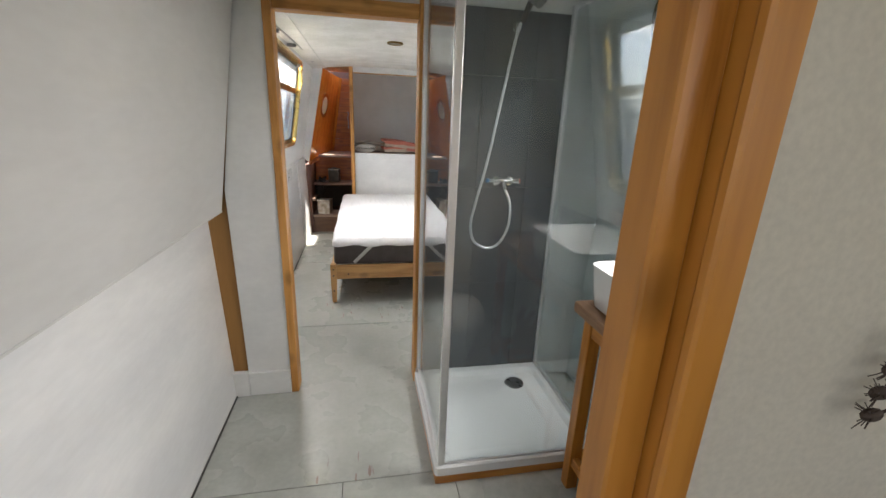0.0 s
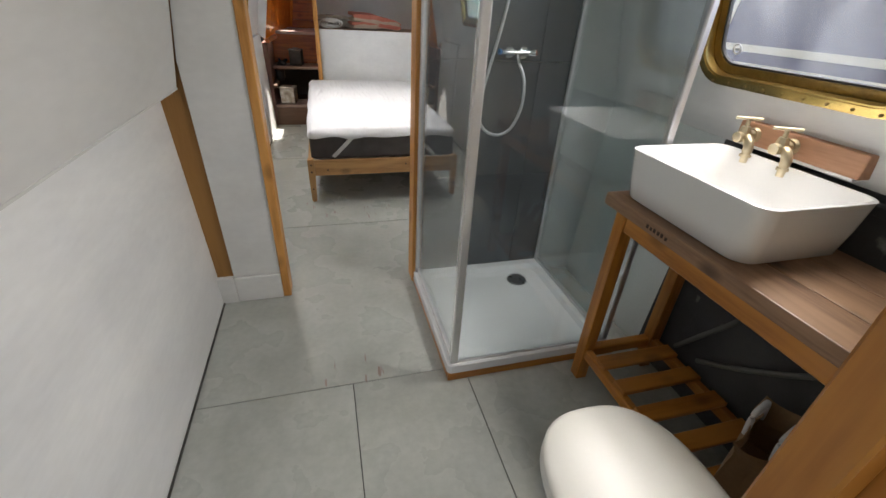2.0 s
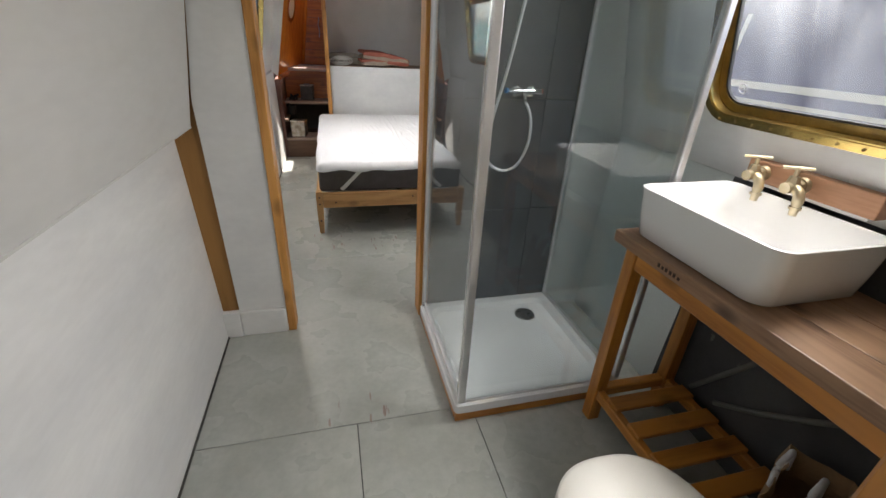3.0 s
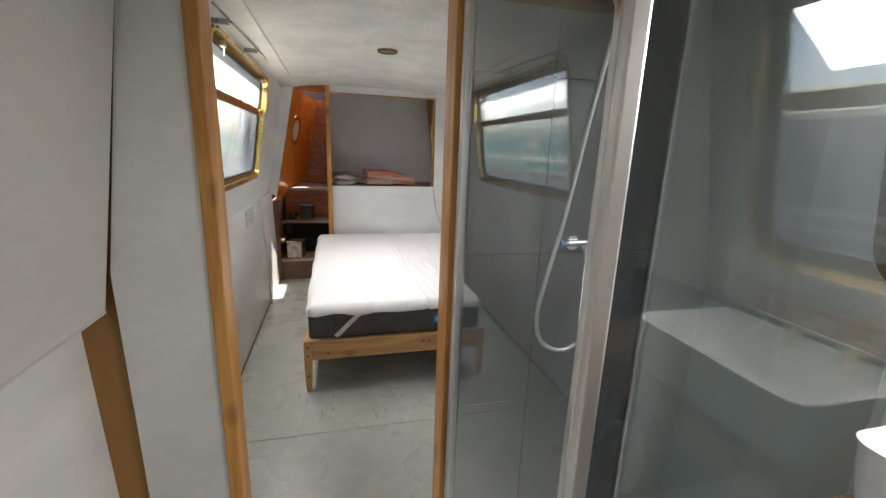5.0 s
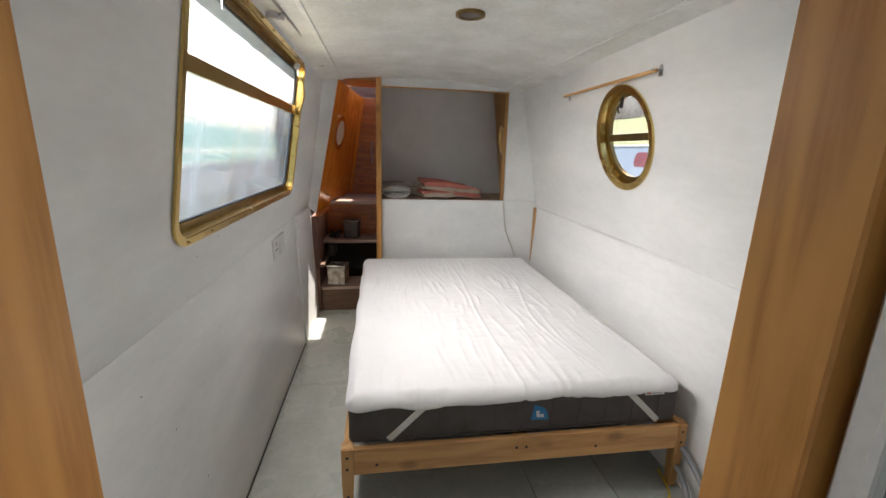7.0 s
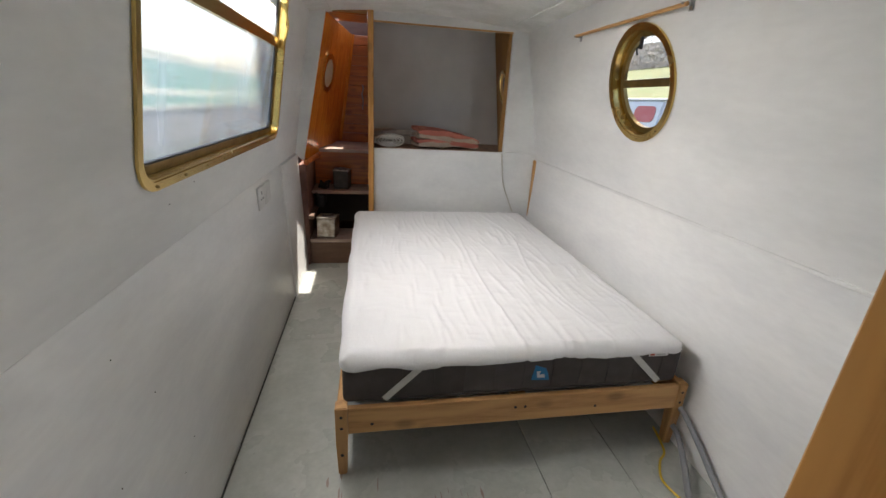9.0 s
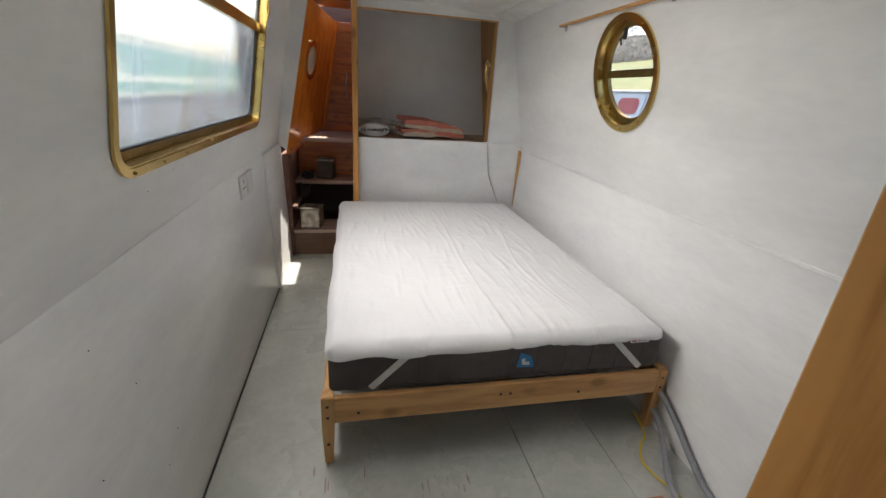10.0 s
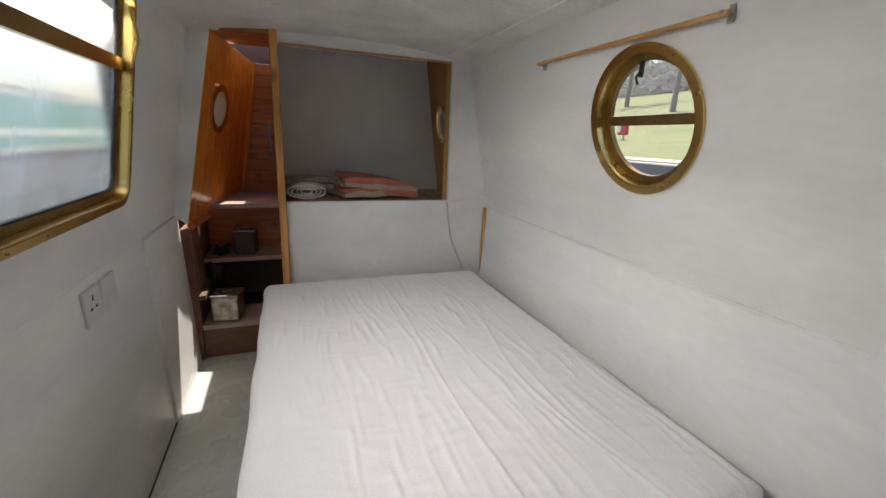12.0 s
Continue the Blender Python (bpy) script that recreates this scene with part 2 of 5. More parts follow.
PLASTIC = material("cream plastic lid", (0.78, 0.77, 0.72), 0.34, second=(0.75, 0.74, 0.69), grain=4, bump=0.01)
SHEET = material("white cotton cover", (0.79, 0.79, 0.80), 0.85, second=(0.75, 0.75, 0.765), grain=4, bump=0.2, fine=260)
MATTRESS = material("charcoal mattress fabric", (0.105, 0.094, 0.092), 0.9, second=(0.082, 0.073, 0.072), grain=16, bump=0.3, fine=300)
ELASTIC = material("white elastic", (0.72, 0.72, 0.70), 0.8, grain=40, bump=0.2)
BLUE_TAG = material("blue label", (0.03, 0.22, 0.50), 0.5, grain=20)
LIGHT_TAG = material("white label", (0.75, 0.75, 0.76), 0.6, grain=20)
RED_INK = material("red print", (0.55, 0.16, 0.12), 0.6, grain=20)
DARK = material("black rubber", (0.025, 0.025, 0.025), 0.6, grain=20)
HULL = material("dark hull lining", (0.07, 0.072, 0.075), 0.7, second=(0.045, 0.045, 0.05), grain=5, amount=0.9, bump=0.25, third=(0.30, 0.31, 0.30), spots=0.05)
PIPE = material("grey plastic conduit", (0.26, 0.27, 0.29), 0.4, grain=20)
DULL_PIPE = material("dull grey hose", (0.13, 0.13, 0.125), 0.6, grain=20)
YELLOW = material("yellow cable", (0.70, 0.48, 0.04), 0.45, grain=30)
ROPE = material("off-white cord", (0.55, 0.52, 0.46), 0.8, grain=60)
SOCKET = material("white socket plastic", (0.70, 0.70, 0.69), 0.4, grain=9)
PAPER = material("brown kraft paper", (0.36, 0.23, 0.12), 0.8, second=(0.28, 0.17, 0.085), grain=9, bump=0.35)
BLANKET = material("grey beige blanket", (0.45, 0.42, 0.37), 0.95, second=(0.33, 0.29, 0.25), grain=14, bump=0.5, fine=240)
TOWEL = material("white towel", (0.72, 0.71, 0.68), 0.95, second=(0.6, 0.58, 0.54), grain=14, bump=0.5, fine=240)
REDCLOTH = material("faded red stripe cloth", (0.42, 0.13, 0.09), 0.95, second=(0.33, 0.10, 0.07), grain=18, bump=0.5, fine=240)
BEIGECLOTH = material("faded beige cloth", (0.40, 0.33, 0.26), 0.95, second=(0.32, 0.25, 0.19), grain=18, bump=0.5, fine=240)
VOILE = material("white curtain voile", (0.80, 0.80, 0.80), 0.8, second=(0.75, 0.75, 0.76), grain=9, bump=0.3, fine=200)
TIN = material("tarnished tin", (0.46, 0.43, 0.39), 0.38, 0.85, second=(0.22, 0.18, 0.14), grain=18, amount=0.9, bump=0.1)
TIN_DARK = material("blackened tin", (0.045, 0.042, 0.04), 0.4, 0.5, second=(0.09, 0.08, 0.07), grain=20)
STEMS = material("dry dark stems", (0.06, 0.04, 0.03), 0.9, grain=40)
GRASS = material("grass", (0.10, 0.125, 0.04), 0.95, second=(0.145, 0.15, 0.065), grain=0.7, amount=0.9, bump=0.4, fine=9)
PATH_M = material("towpath gravel", (0.48, 0.42, 0.35), 0.95, second=(0.40, 0.34, 0.28), grain=2, bump=0.3, fine=30)
WATER = material("canal water", (0.05, 0.06, 0.05), 0.08, second=(0.06, 0.07, 0.055), grain=1.2, bump=0.4, fine=5)
STONE = material("edge stone", (0.30, 0.28, 0.26), 0.9, second=(0.2, 0.19, 0.17), grain=4, bump=0.4)
BOAT_BLUE = material("indigo boat paint", (0.115, 0.11, 0.15), 0.12, second=(0.135, 0.128, 0.17), grain=2, bump=0.02)
BOAT_GREEN = material("green boat paint", (0.06, 0.20, 0.15), 0.3, second=(0.08, 0.24, 0.18), grain=2, bump=0.02)
BOAT_CREAM = material("cream boat paint", (0.70, 0.66, 0.52), 0.35, grain=2, bump=0.02)
BOAT_RED = material("red boat paint", (0.50, 0.06, 0.06), 0.35, grain=2, bump=0.02)
BOAT_WHITE = material("white boat paint", (0.72, 0.73, 0.74), 0.3, grain=2, bump=0.02)
BARK = material("pale bark", (0.36, 0.32, 0.28), 0.95, second=(0.24, 0.21, 0.18), grain=9, bump=0.5)
# Distance haze is put into this pale woodland colour; no air haze is rendered.
WOODS = material("bare woodland with painted haze", (0.50, 0.46, 0.42), 0.95, second=(0.41, 0.37, 0.33), grain=0.5, bump=0.1)
LEAF = material("winter foliage", (0.10, 0.11, 0.05), 0.9, second=(0.14, 0.12, 0.07), grain=3, bump=0.3)
vn, vl = VOILE.node_tree.nodes, VOILE.node_tree.links
vt = vn.new("ShaderNodeBsdfTranslucent")
vt.inputs["Color"].default_value = (0.85, 0.85, 0.85, 1)
vm = vn.new("ShaderNodeMixShader")
vm.inputs["Fac"].default_value = 0.5
vl.new(vn["Principled BSDF"].outputs[0], vm.inputs[1])
vl.new(vt.outputs[0], vm.inputs[2])
vl.new(vm.outputs[0], vn["Material Output"].inputs["Surface"])
PANE = clear_glass("window pane", (0.97, 0.98, 0.98), 0.6, 0.0)
FROST = clear_glass("wet hazy window pane", (0.90, 0.91, 0.91), 0.6, 0.30, 0.17)
STREAKED = clear_glass("dirty streaked window pane", (0.95, 0.96, 0.96), 0.8, 0.13)
SHOWER_GLASS = clear_glass("shower glass", (0.90, 0.935, 0.94), 1.7, 0.012)


# ---- small builders ----
ORG = {}


def thing(name, at, label, category, group="", kind=""):
    e = new(name)
    e.location = at
    e.empty_display_size = 0.05
    ORG[e] = Vector(at)
    return tagged(e, label, category, group, kind)


def part(name, bm, mat, parent=None, label="", smooth=False, kind=""):
    """Links a bmesh, drawn in world places, as one mesh object under its thing."""
    me = bpy.data.meshes.new(name)
    if parent is not None:
        bmesh.ops.translate(bm, vec=-ORG[parent], verts=bm.verts)
    bmesh.ops.recalc_face_normals(bm, faces=bm.faces)
    if smooth:
        sharp = [e for e in bm.edges if len(e.link_faces) == 2 and e.calc_face_angle(0.0) > 0.95]
        bmesh.ops.split_edges(bm, edges=sharp)
        for f in bm.faces:
            f.smooth = True
    bm.to_mesh(me)
    bm.free()
    me.materials.append(mat)
    ob = new(name, me)
    if parent is not None:
        ob.parent = parent
        ORG[ob] = ORG[parent]
    else:
        ORG[ob] = Vector((0, 0, 0))
    return tagged(ob, label, "", "", kind)


def solid(name, bm, mat, label, category="", kind="structure", smooth=False):
    ob = part(name, bm, mat, None, label, smooth, kind)
    return tagged(ob, category=category)


def box(lo, hi, bevel=0.003, bm=None, segments=1, turn=None):
    """A box between two corners with softened edges; turn: a matrix about its middle."""
    own = bmesh.new()
    c = [(a + b) / 2 for a, b in zip(lo, hi)]
    s = [abs(b - a) for a, b in zip(lo, hi)]
    bmesh.ops.create_cube(own, size=1.0, matrix=Matrix.Diagonal((*s, 1)))
    if bevel:
        bmesh.ops.bevel(own, geom=own.edges[:], offset=min(bevel, min(s) * 0.45), segments=segments, affect="EDGES", profile=0.6)
    m = Matrix.Translation(c) @ (turn or Matrix.Identity(4))
    bmesh.ops.transform(own, matrix=m, verts=own.verts)
    return merge(bm, own)


def merge(bm, own):
    if bm is None:
        return own
    me = bpy.data.meshes.new("tmp")
    own.to_mesh(me)
    own.free()
    bm.from_mesh(me)
    bpy.data.meshes.remove(me)
    return bm


def smooth_line(points, steps=8, closed=False):
    p = [Vector(q) for q in points]
    n = len(p)
    out = []
    for i in range(n if closed else n - 1):
        a, b, c, d = (p[(i + k) % n] if closed else p[min(max(i + k, 0), n - 1)] for k in (-1, 0, 1, 2))
        for s in range(steps):
            t = s / steps
            out.append(0.5 * (2 * b + (c - a) * t + (2 * a - 5 * b + 4 * c - d) * t * t + (3 * b - a - 3 * c + d) * t ** 3))
    if not closed:
        out.append(p[-1])
    return out


def tube(points, r, sides=10, bm=None, closed=False, taper=None):
    """A round bar along a line of points."""
    own = bmesh.new()
    pts = [Vector(q) for q in points]
    n = len(pts)
    rings = []
    up = Vector((0.31, 0.22, 0.93))
    for i, q in enumerate(pts):
        d = (pts[(i + 1) % n] - pts[i - 1]) if closed else (pts[min(i + 1, n - 1)] - pts[max(i - 1, 0)])
        d.normalize()
        a = d.cross(up)
        if a.length < 1e-3:
            a = d.cross(Vector((1, 0, 0)))
        a.normalize()
        b = d.cross(a)
        rad = r if taper is None else r * (1 + (taper - 1) * i / max(n - 1, 1))
        rings.append([own.verts.new(q + rad * (math.cos(2 * math.pi * k / sides) * a + math.sin(2 * math.pi * k / sides) * b)) for k in range(sides)])
    for i in range(n if closed else n - 1):
        r0, r1 = rings[i], rings[(i + 1) % n]
        for k in range(sides):
            own.faces.new((r0[k], r0[(k + 1) % sides], r1[(k + 1) % sides], r1[k]))
    if not closed:
        own.faces.new(rings[0])
        own.faces.new(rings[-1])
    return merge(bm, own)


def cyl(a, b, r, sides=20, r2=None, bm=None):
    own = bmesh.new()
    a, b = Vector(a), Vector(b)
    d = b - a
    bmesh.ops.create_cone(own, cap_ends=True, segments=sides, radius1=r, radius2=r if r2 is None else r2, depth=d.length)
    m = Matrix.Translation((a + b) / 2) @ d.to_track_quat("Z", "Y").to_matrix().to_4x4()
    bmesh.ops.transform(own, matrix=m, verts=own.verts)
    return merge(bm, own)


def ball(c, r, scale=(1, 1, 1), bm=None):
    own = bmesh.new()
    bmesh.ops.create_uvsphere(own, u_segments=14, v_segments=8, radius=r, matrix=Matrix.Translation(c) @ Matrix.Diagonal((*scale, 1)))
    return merge(bm, own)


def round_rect(u0, v0, u1, v1, r, n=6):
    pts = []
    for cx, cy, a0 in ((u1 - r, v0 + r, -90), (u1 - r, v1 - r, 0), (u0 + r, v1 - r, 90), (u0 + r, v0 + r, 180)):
        for k in range(n + 1):
            a = radians(a0 + 90 * k / n)
            pts.append((cx + r * math.cos(a), cy + r * math.sin(a)))
    return pts


def circle(cu, cv, r, n=40, ratio=1.0):
    return [(cu + r * math.cos(2 * math.pi * k / n), cv + ratio * r * math.sin(2 * math.pi * k / n)) for k in range(n)]


def sheet(outline, holes, thick, m, bm=None):
    """A flat sheet with holes in the plane of m (u, v), from its face at w = 0 back to w = -thick."""
    own = bmesh.new()
    loops = []
    for loop in (outline, *holes):
        vs = [own.verts.new((u, v, 0)) for u, v in loop]
        loops.append(vs)
        for i in range(len(vs)):
            own.edges.new((vs[i], vs[(i + 1) % len(vs)]))
    bmesh.ops.triangle_fill(own, use_beauty=True, use_dissolve=False, edges=own.edges[:])
    front = own.faces[:]
    back = {}
    for f in front:
        vs = []
        for v in reversed(f.verts):
            if v not in back:
                back[v] = own.verts.new((v.co.x, v.co.y, -thick))
            vs.append(back[v])
        own.faces.new(vs)
    for vs in loops:
        for i in range(len(vs)):
            a, b = vs[i], vs[(i + 1) % len(vs)]
            own.faces.new((a, b, back[b], back[a]))
    bmesh.ops.transform(own, matrix=m, verts=own.verts)
    return merge(bm, own)


def plane_at(o, u, v):
    """The pose of a drawing plane: origin, u and v axes, w = u x v."""
    u, v = Vector(u).normalized(), Vector(v)
    w = u.cross(v).normalized()
    v = w.cross(u)
    m = Matrix((u, v, w)).transposed().to_4x4()
    m.translation = o
    return m


def rect(u0, v0, u1, v1):
    return [(u0, v0), (u1, v0), (u1, v1), (u0, v1)]


# ---- the shell of the boat ----
FOLD, TOP = 0.934, 2.02
LEAN_L, LEAN_R, SKEW = 0.155, 0.20, 0.025


def left_x(z):
    return -0.455 + LEAN_L * (z - FOLD) if z > FOLD else -0.418 - 0.037 * z / FOLD


def right_x(y, z):
    base = 1.455 + SKEW * (y - 3)
    return base - LEAN_R * (z - FOLD) if z > FOLD else base - 0.05 * (1 - z / FOLD)


# u runs towards the bow on the left side and towards the stern on the right, so that w points into the room
SL = math.hypot(1, LEAN_L)
SR = math.hypot(1, LEAN_R)
M_LU = plane_at((left_x(FOLD), 0, FOLD), (0, 1, 0), (LEAN_L, 0, 1))
M_LL = plane_at((left_x(0), 0, 0), (0, 1, 0), (-0.037 / FOLD, 0, 1))
M_RU = plane_at((1.455 - 3 * SKEW, 0, FOLD), (-SKEW, -1, 0), (-LEAN_R, 0, 1))
M_RL = plane_at((1.405 - 3 * SKEW, 0, 0), (-SKEW, -1, 0), (0.05 / FOLD, 0, 1))


def lu(y, z):
    return y, (z - FOLD) * SL


def ru(y, z):
    return -y, (z - FOLD) * SR


def low(y, z):
    return y, z


def span(fn, y0, z0, y1, z1):
    (a, b), (c, d) = fn(y0, z0), fn(y1, z1)
    return min(a, c), min(b, d), max(a, c), max(b, d)


BACK = -1.6
W1 = (3.470, 1.118, 5.035, 1.875)
W2 = (1.392, 1.098, 2.077, 1.845)
PORT = (4.372, 1.492, 0.226)
hole1 = round_rect(*(a + b for a, b in zip(span(lu, *W1), (0.02, 0.02, -0.02, -0.02))), 0.07)
hole2 = round_rect(*(a + b for a, b in zip(span(ru, *W2), (0.02, 0.02, -0.02, -0.02))), 0.09)
# Unseen openings astern, added for the two fill lamps.
hole4 = round_rect(*span(lu, -1.35, 1.15, -0.15, 1.86), 0.07)
hole5 = round_rect(*span(ru, -1.35, 1.15, -0.15, 1.86), 0.07)
pc = ru(PORT[0], PORT[1])
hole3 = circle(*pc, 0.2425, 56)
bm = sheet(rect(*span(lu, BACK, FOLD, 5.834, TOP)), [hole1, hole4], 0.05, M_LU)
solid("wall_left_upper", bm, WHITE, "white painted leaning cabin side with patchy brushwork")
bm = sheet(rect(*span(low, BACK, 0, 5.215, FOLD)), [], 0.05, M_LL)
solid("wall_left_lower", bm, SATIN, "white painted lower cabin side below the fold")
bm = sheet(rect(*span(low, 5.219, 0, 5.834, FOLD - 0.01)), [], 0.05, Matrix.Translation((0.012, 0, 0)) @ M_LL)
solid("wall_left_end", bm, WHITE, "white lower side panel beside the stairs")
bm = sheet(rect(*span(ru, BACK, FOLD, 5.92, TOP)), [hole2, hole3, hole5], 0.05, M_RU)
solid("wall_right_upper", bm, WHITE, "white painted leaning cabin side with round window")
bm = sheet(rect(-5.98, 0, -2.60, FOLD), [], 0.05, M_RL)
solid("wall_right_lower", bm, SATIN, "white painted lower side panel beside the bed")
bm = sheet(rect(-2.60, 0, -1.895, FOLD), [], 0.05, M_RL)
solid("wall_right_shower", bm, AQUA, "pale grey-green lower lining behind the shower")
bm = sheet(rect(-1.895, 0, -BACK, FOLD), [], 0.05, M_RL)
solid("wall_right_hull", bm, HULL, "bare dark hull side with patches of old paint")
solid("baseboard_gap", box((left_x(0) + 0.0005, BACK, 0.0005), (left_x(0) + 0.006, 5.213, 0.008), 0), GAP, "dark open joint at the foot of the side panel")
# seam lath over the right fold, thin painted cover strip
bm = bmesh.new()
y0, y1 = 2.67, 5.88
box((-0.003, y0, FOLD - 0.010), (0.006, y1, FOLD + 0.004), 0.002, bm)
for v in bm.verts:
    v.co.x = right_x(v.co.y, FOLD) - 0.004 - v.co.x
solid("trim_right_seam", bm, WHITE, "thin painted joint along the side fold")


def ceiling_z(x):
    return 1.965 - 0.055 * ((x - 0.49) / 0.78) ** 2


def arch(x0, x1, y0, y1, thick=0.04, n=18, bm=None):
    own = bmesh.new()
    cols = []
    for i in range(n + 1):
        x = x0 + (x1 - x0) * i / n
        z = ceiling_z(x)
        cols.append([own.verts.new((x, y, z + d)) for y in (y0, y1) for d in (0, thick)])
    for a, b in zip(cols, cols[1:]):
        own.faces.new((a[0], b[0], b[2], a[2]))
        own.faces.new((a[1], a[3], b[3], b[1]))
        own.faces.new((a[0], a[1], b[1], b[0]))
        own.faces.new((a[2], b[2], b[3], a[3]))
    own.faces.new((cols[0][0], cols[0][2], cols[0][3], cols[0][1]))
    own.faces.new((cols[-1][0], cols[-1][1], cols[-1][3], cols[-1][2]))
    return merge(bm, own)


bm = arch(-0.50, 1.60, BACK, 5.90)
ceil = solid("ceiling", bm, CEIL, "low cambered white painted boat ceiling", smooth=False)
for xs, y0, y1 in ((-0.17, 2.7, 5.8), (1.17, 2.7, 5.8)):
    bm = box((xs - 0.012, y0, ceiling_z(xs) - 0.007), (xs + 0.012, y1, ceiling_z(xs) + 0.002), 0.002)
    solid("trim_ceiling", bm, CEIL, "thin painted ceiling joint strip")
solid("roof", box((-0.6, BACK - 0.1, 2.03), (1.75, 5.92, 2.08), 0.01), HULL, "dark boat roof above the cabin")
solid("wall_stern", box((-0.6, BACK - 0.06, 0), (1.75, BACK, 2.03), 0), CREAM, "plain painted wall closing the cabin")

# floor and its sheets
floor = solid("floor", box((-0.55, BACK, -0.06), (1.62, 6.9, -0.006), 0), GAP, "grey painted plywood boat floor with joints and scuffs")

# ---- camera-side partition with its door post ----
bm = box((0.527, 0.868, 0.0), (1.46, 0.912, 1.955), 0.002)
solid("partition_wall", bm, CREAM, "cream painted partition beside the doorway")
post = thing("door_post", (0.49, 0.89, 0), "varnished amber pine post of the near doorway", "door post", kind="structure")
part("post_face", box((0.468, 0.880, 0), (0.505, 0.925, 1.95), 0.003), AMBER_Z, post)
part("stop_bead", box((0.5052, 0.862, 0), (0.527, 0.922, 1.95), 0.003), AMBER_Z, post)
part("architrave", box((0.500, 0.848, 0), (0.535, 0.8615, 1.95), 0.003), AMBER_Z, post)

# ---- bulkhead between bathroom and bedroom ----
bulk = plane_at((0, 2.655, 0), (1, 0, 0), (0, 0, 1))
bm = box((-0.50, 2.575, 0), (-0.152, 2.65, 1.99), 0.0)
solid("bulkhead_left", bm, PLY_Z, "brown ply bulkhead beside the doorway")
bm = sheet([(-0.352, 0.135), (-0.150, 0.135), (-0.150, 1.96), (-0.238, 1.96), (-0.366, 1.06)], [], 0.012, plane_at((0, 2.563, 0), (1, 0, 0), (0, 0, 1)))
solid("bulkhead_panel", bm, WHITE, "white painted facing panel on the bulkhead")
bm = box((-0.432, 2.548, 0.0), (-0.352, 2.574, 0.138), 0.003)
solid("plinth_block", bm, WHITE, "small white painted plinth block at the floor")
solid("plinth_board", box((-0.351, 2.552, 0.0), (-0.151, 2.574, 0.133), 0.003), WHITE, "white painted foot of the bulkhead")
solid("bulkhead_left_back", box((-0.50, 2.651, 0), (-0.152, 2.662, 1.99), 0.0), WHITE, "white bedroom face of the bulkhead")
solid("bulkhead_right", box((0.532, 2.56, 0), (1.52, 2.65, 1.99), 0), GROUT, "dark backing wall of the shower")
solid("bulkhead_right_back", box((0.532, 2.651, 0), (1.52, 2.662, 1.99), 0), WHITE, "white bedroom face of the bulkhead")
door = thing("door_frame", (0.19, 2.61, 0), "bare knotty pine door frame between the two cabins", "door frame", kind="structure")
part("left_jamb", box((-0.150, 2.556, 0), (-0.115, 2.655, 1.86), 0.003), HONEY_Z, door)
part("right_jamb", box((0.490, 2.566, 0), (0.531, 2.664, 1.90), 0.003), HONEY_Z, door)
part("lintel", box((-0.114, 2.570, 1.80), (0.489, 2.650, 1.86), 0.003), HONEY_X, door)
bm = box((-0.114, 2.585, 1.861), (0.489, 2.64, 1.98), 0.0)
solid("bulkhead_over_door", bm, WHITE, "white panel above the doorway")
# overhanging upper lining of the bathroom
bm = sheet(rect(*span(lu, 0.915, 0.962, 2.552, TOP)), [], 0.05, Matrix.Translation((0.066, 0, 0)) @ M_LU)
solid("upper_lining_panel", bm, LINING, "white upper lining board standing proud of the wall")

# Added strip in the shaded tone, so that the board's lower edge reads.
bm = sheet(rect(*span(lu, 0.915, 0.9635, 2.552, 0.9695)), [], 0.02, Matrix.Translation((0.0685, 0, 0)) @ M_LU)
solid("lining_edge", bm, LINING, "thin added edging that draws the shaded lower edge of the lining")

# ---- bow bulkhead with its sleeping niche ----
NY = 5.885
solid("bow_wall_lower", box((0.142, NY, 0), (1.60, NY + 0.03, 0.985), 0.002), WHITE, "white board below the sleeping niche")
bm = sheet([(1.222, 0.988), (1.62, 0.988), (1.50, 1.96), (1.215, 1.96)], [], 0.03, plane_at((0, NY, 0), (1, 0, 0), (0, 0, 1)))
solid("bow_wall_right", bm, WHITE, "white panel beside the niche")
bm = sheet([(0.142, 1.90), (1.214, 1.90), (1.214, 1.975), (0.142, 1.985)], [], 0.03, plane_at((0, NY, 0), (1, 0, 0), (0, 0, 1)))
solid("bow_wall_header", bm, WHITE, "white header above the niche")
solid("niche_edge", box((0.145, NY + 0.001, 1.888), (1.213, NY + 0.02, 1.899), 0.002), PINE_X, "thin wooden edge above the niche")
solid("niche_shelf", box((0.146, NY + 0.031, 0.955), (1.45, 6.62, 0.985), 0.002), WALNUT_Y, "brown wooden shelf of the niche")
bm = sheet([(0.10, 0.987), (1.405, 0.987), (1.285, 2.0), (0.10, 2.0)], [], 0.03, plane_at((0, 6.52, 0), (1, 0, 0), (0, 0, 1)))
solid("niche_back", bm, GREY, "grey painted back board of the niche")
m = plane_at((1.345, NY + 0.03, 0.987), (0.04, 0.6, 0), (-0.125, 0.0, 1))
cp = (0.30, 0.53)
bm = sheet(rect(0.0, 0.0, 0.64, 1.03), [circle(*cp, 0.115, 28)], 0.02, m)
solid("niche_side", bm, PLY_Z, "brown bare wooden side lining in the niche")
bm = sheet(circle(*cp, 0.14, 28), [circle(*cp, 0.114, 28)], 0.012, Matrix.Translation(m.to_3x3() @ Vector((0, 0, -0.0205))) @ m)
solid("window_niche", bm, BRASS, "small round brass window ring in the niche", smooth=False)
solid("niche_stile", box((1.190, NY + 0.031, 0.987), (1.224, NY + 0.05, 1.90), 0.003), PLY_Z, "narrow brown wooden edge of the niche")
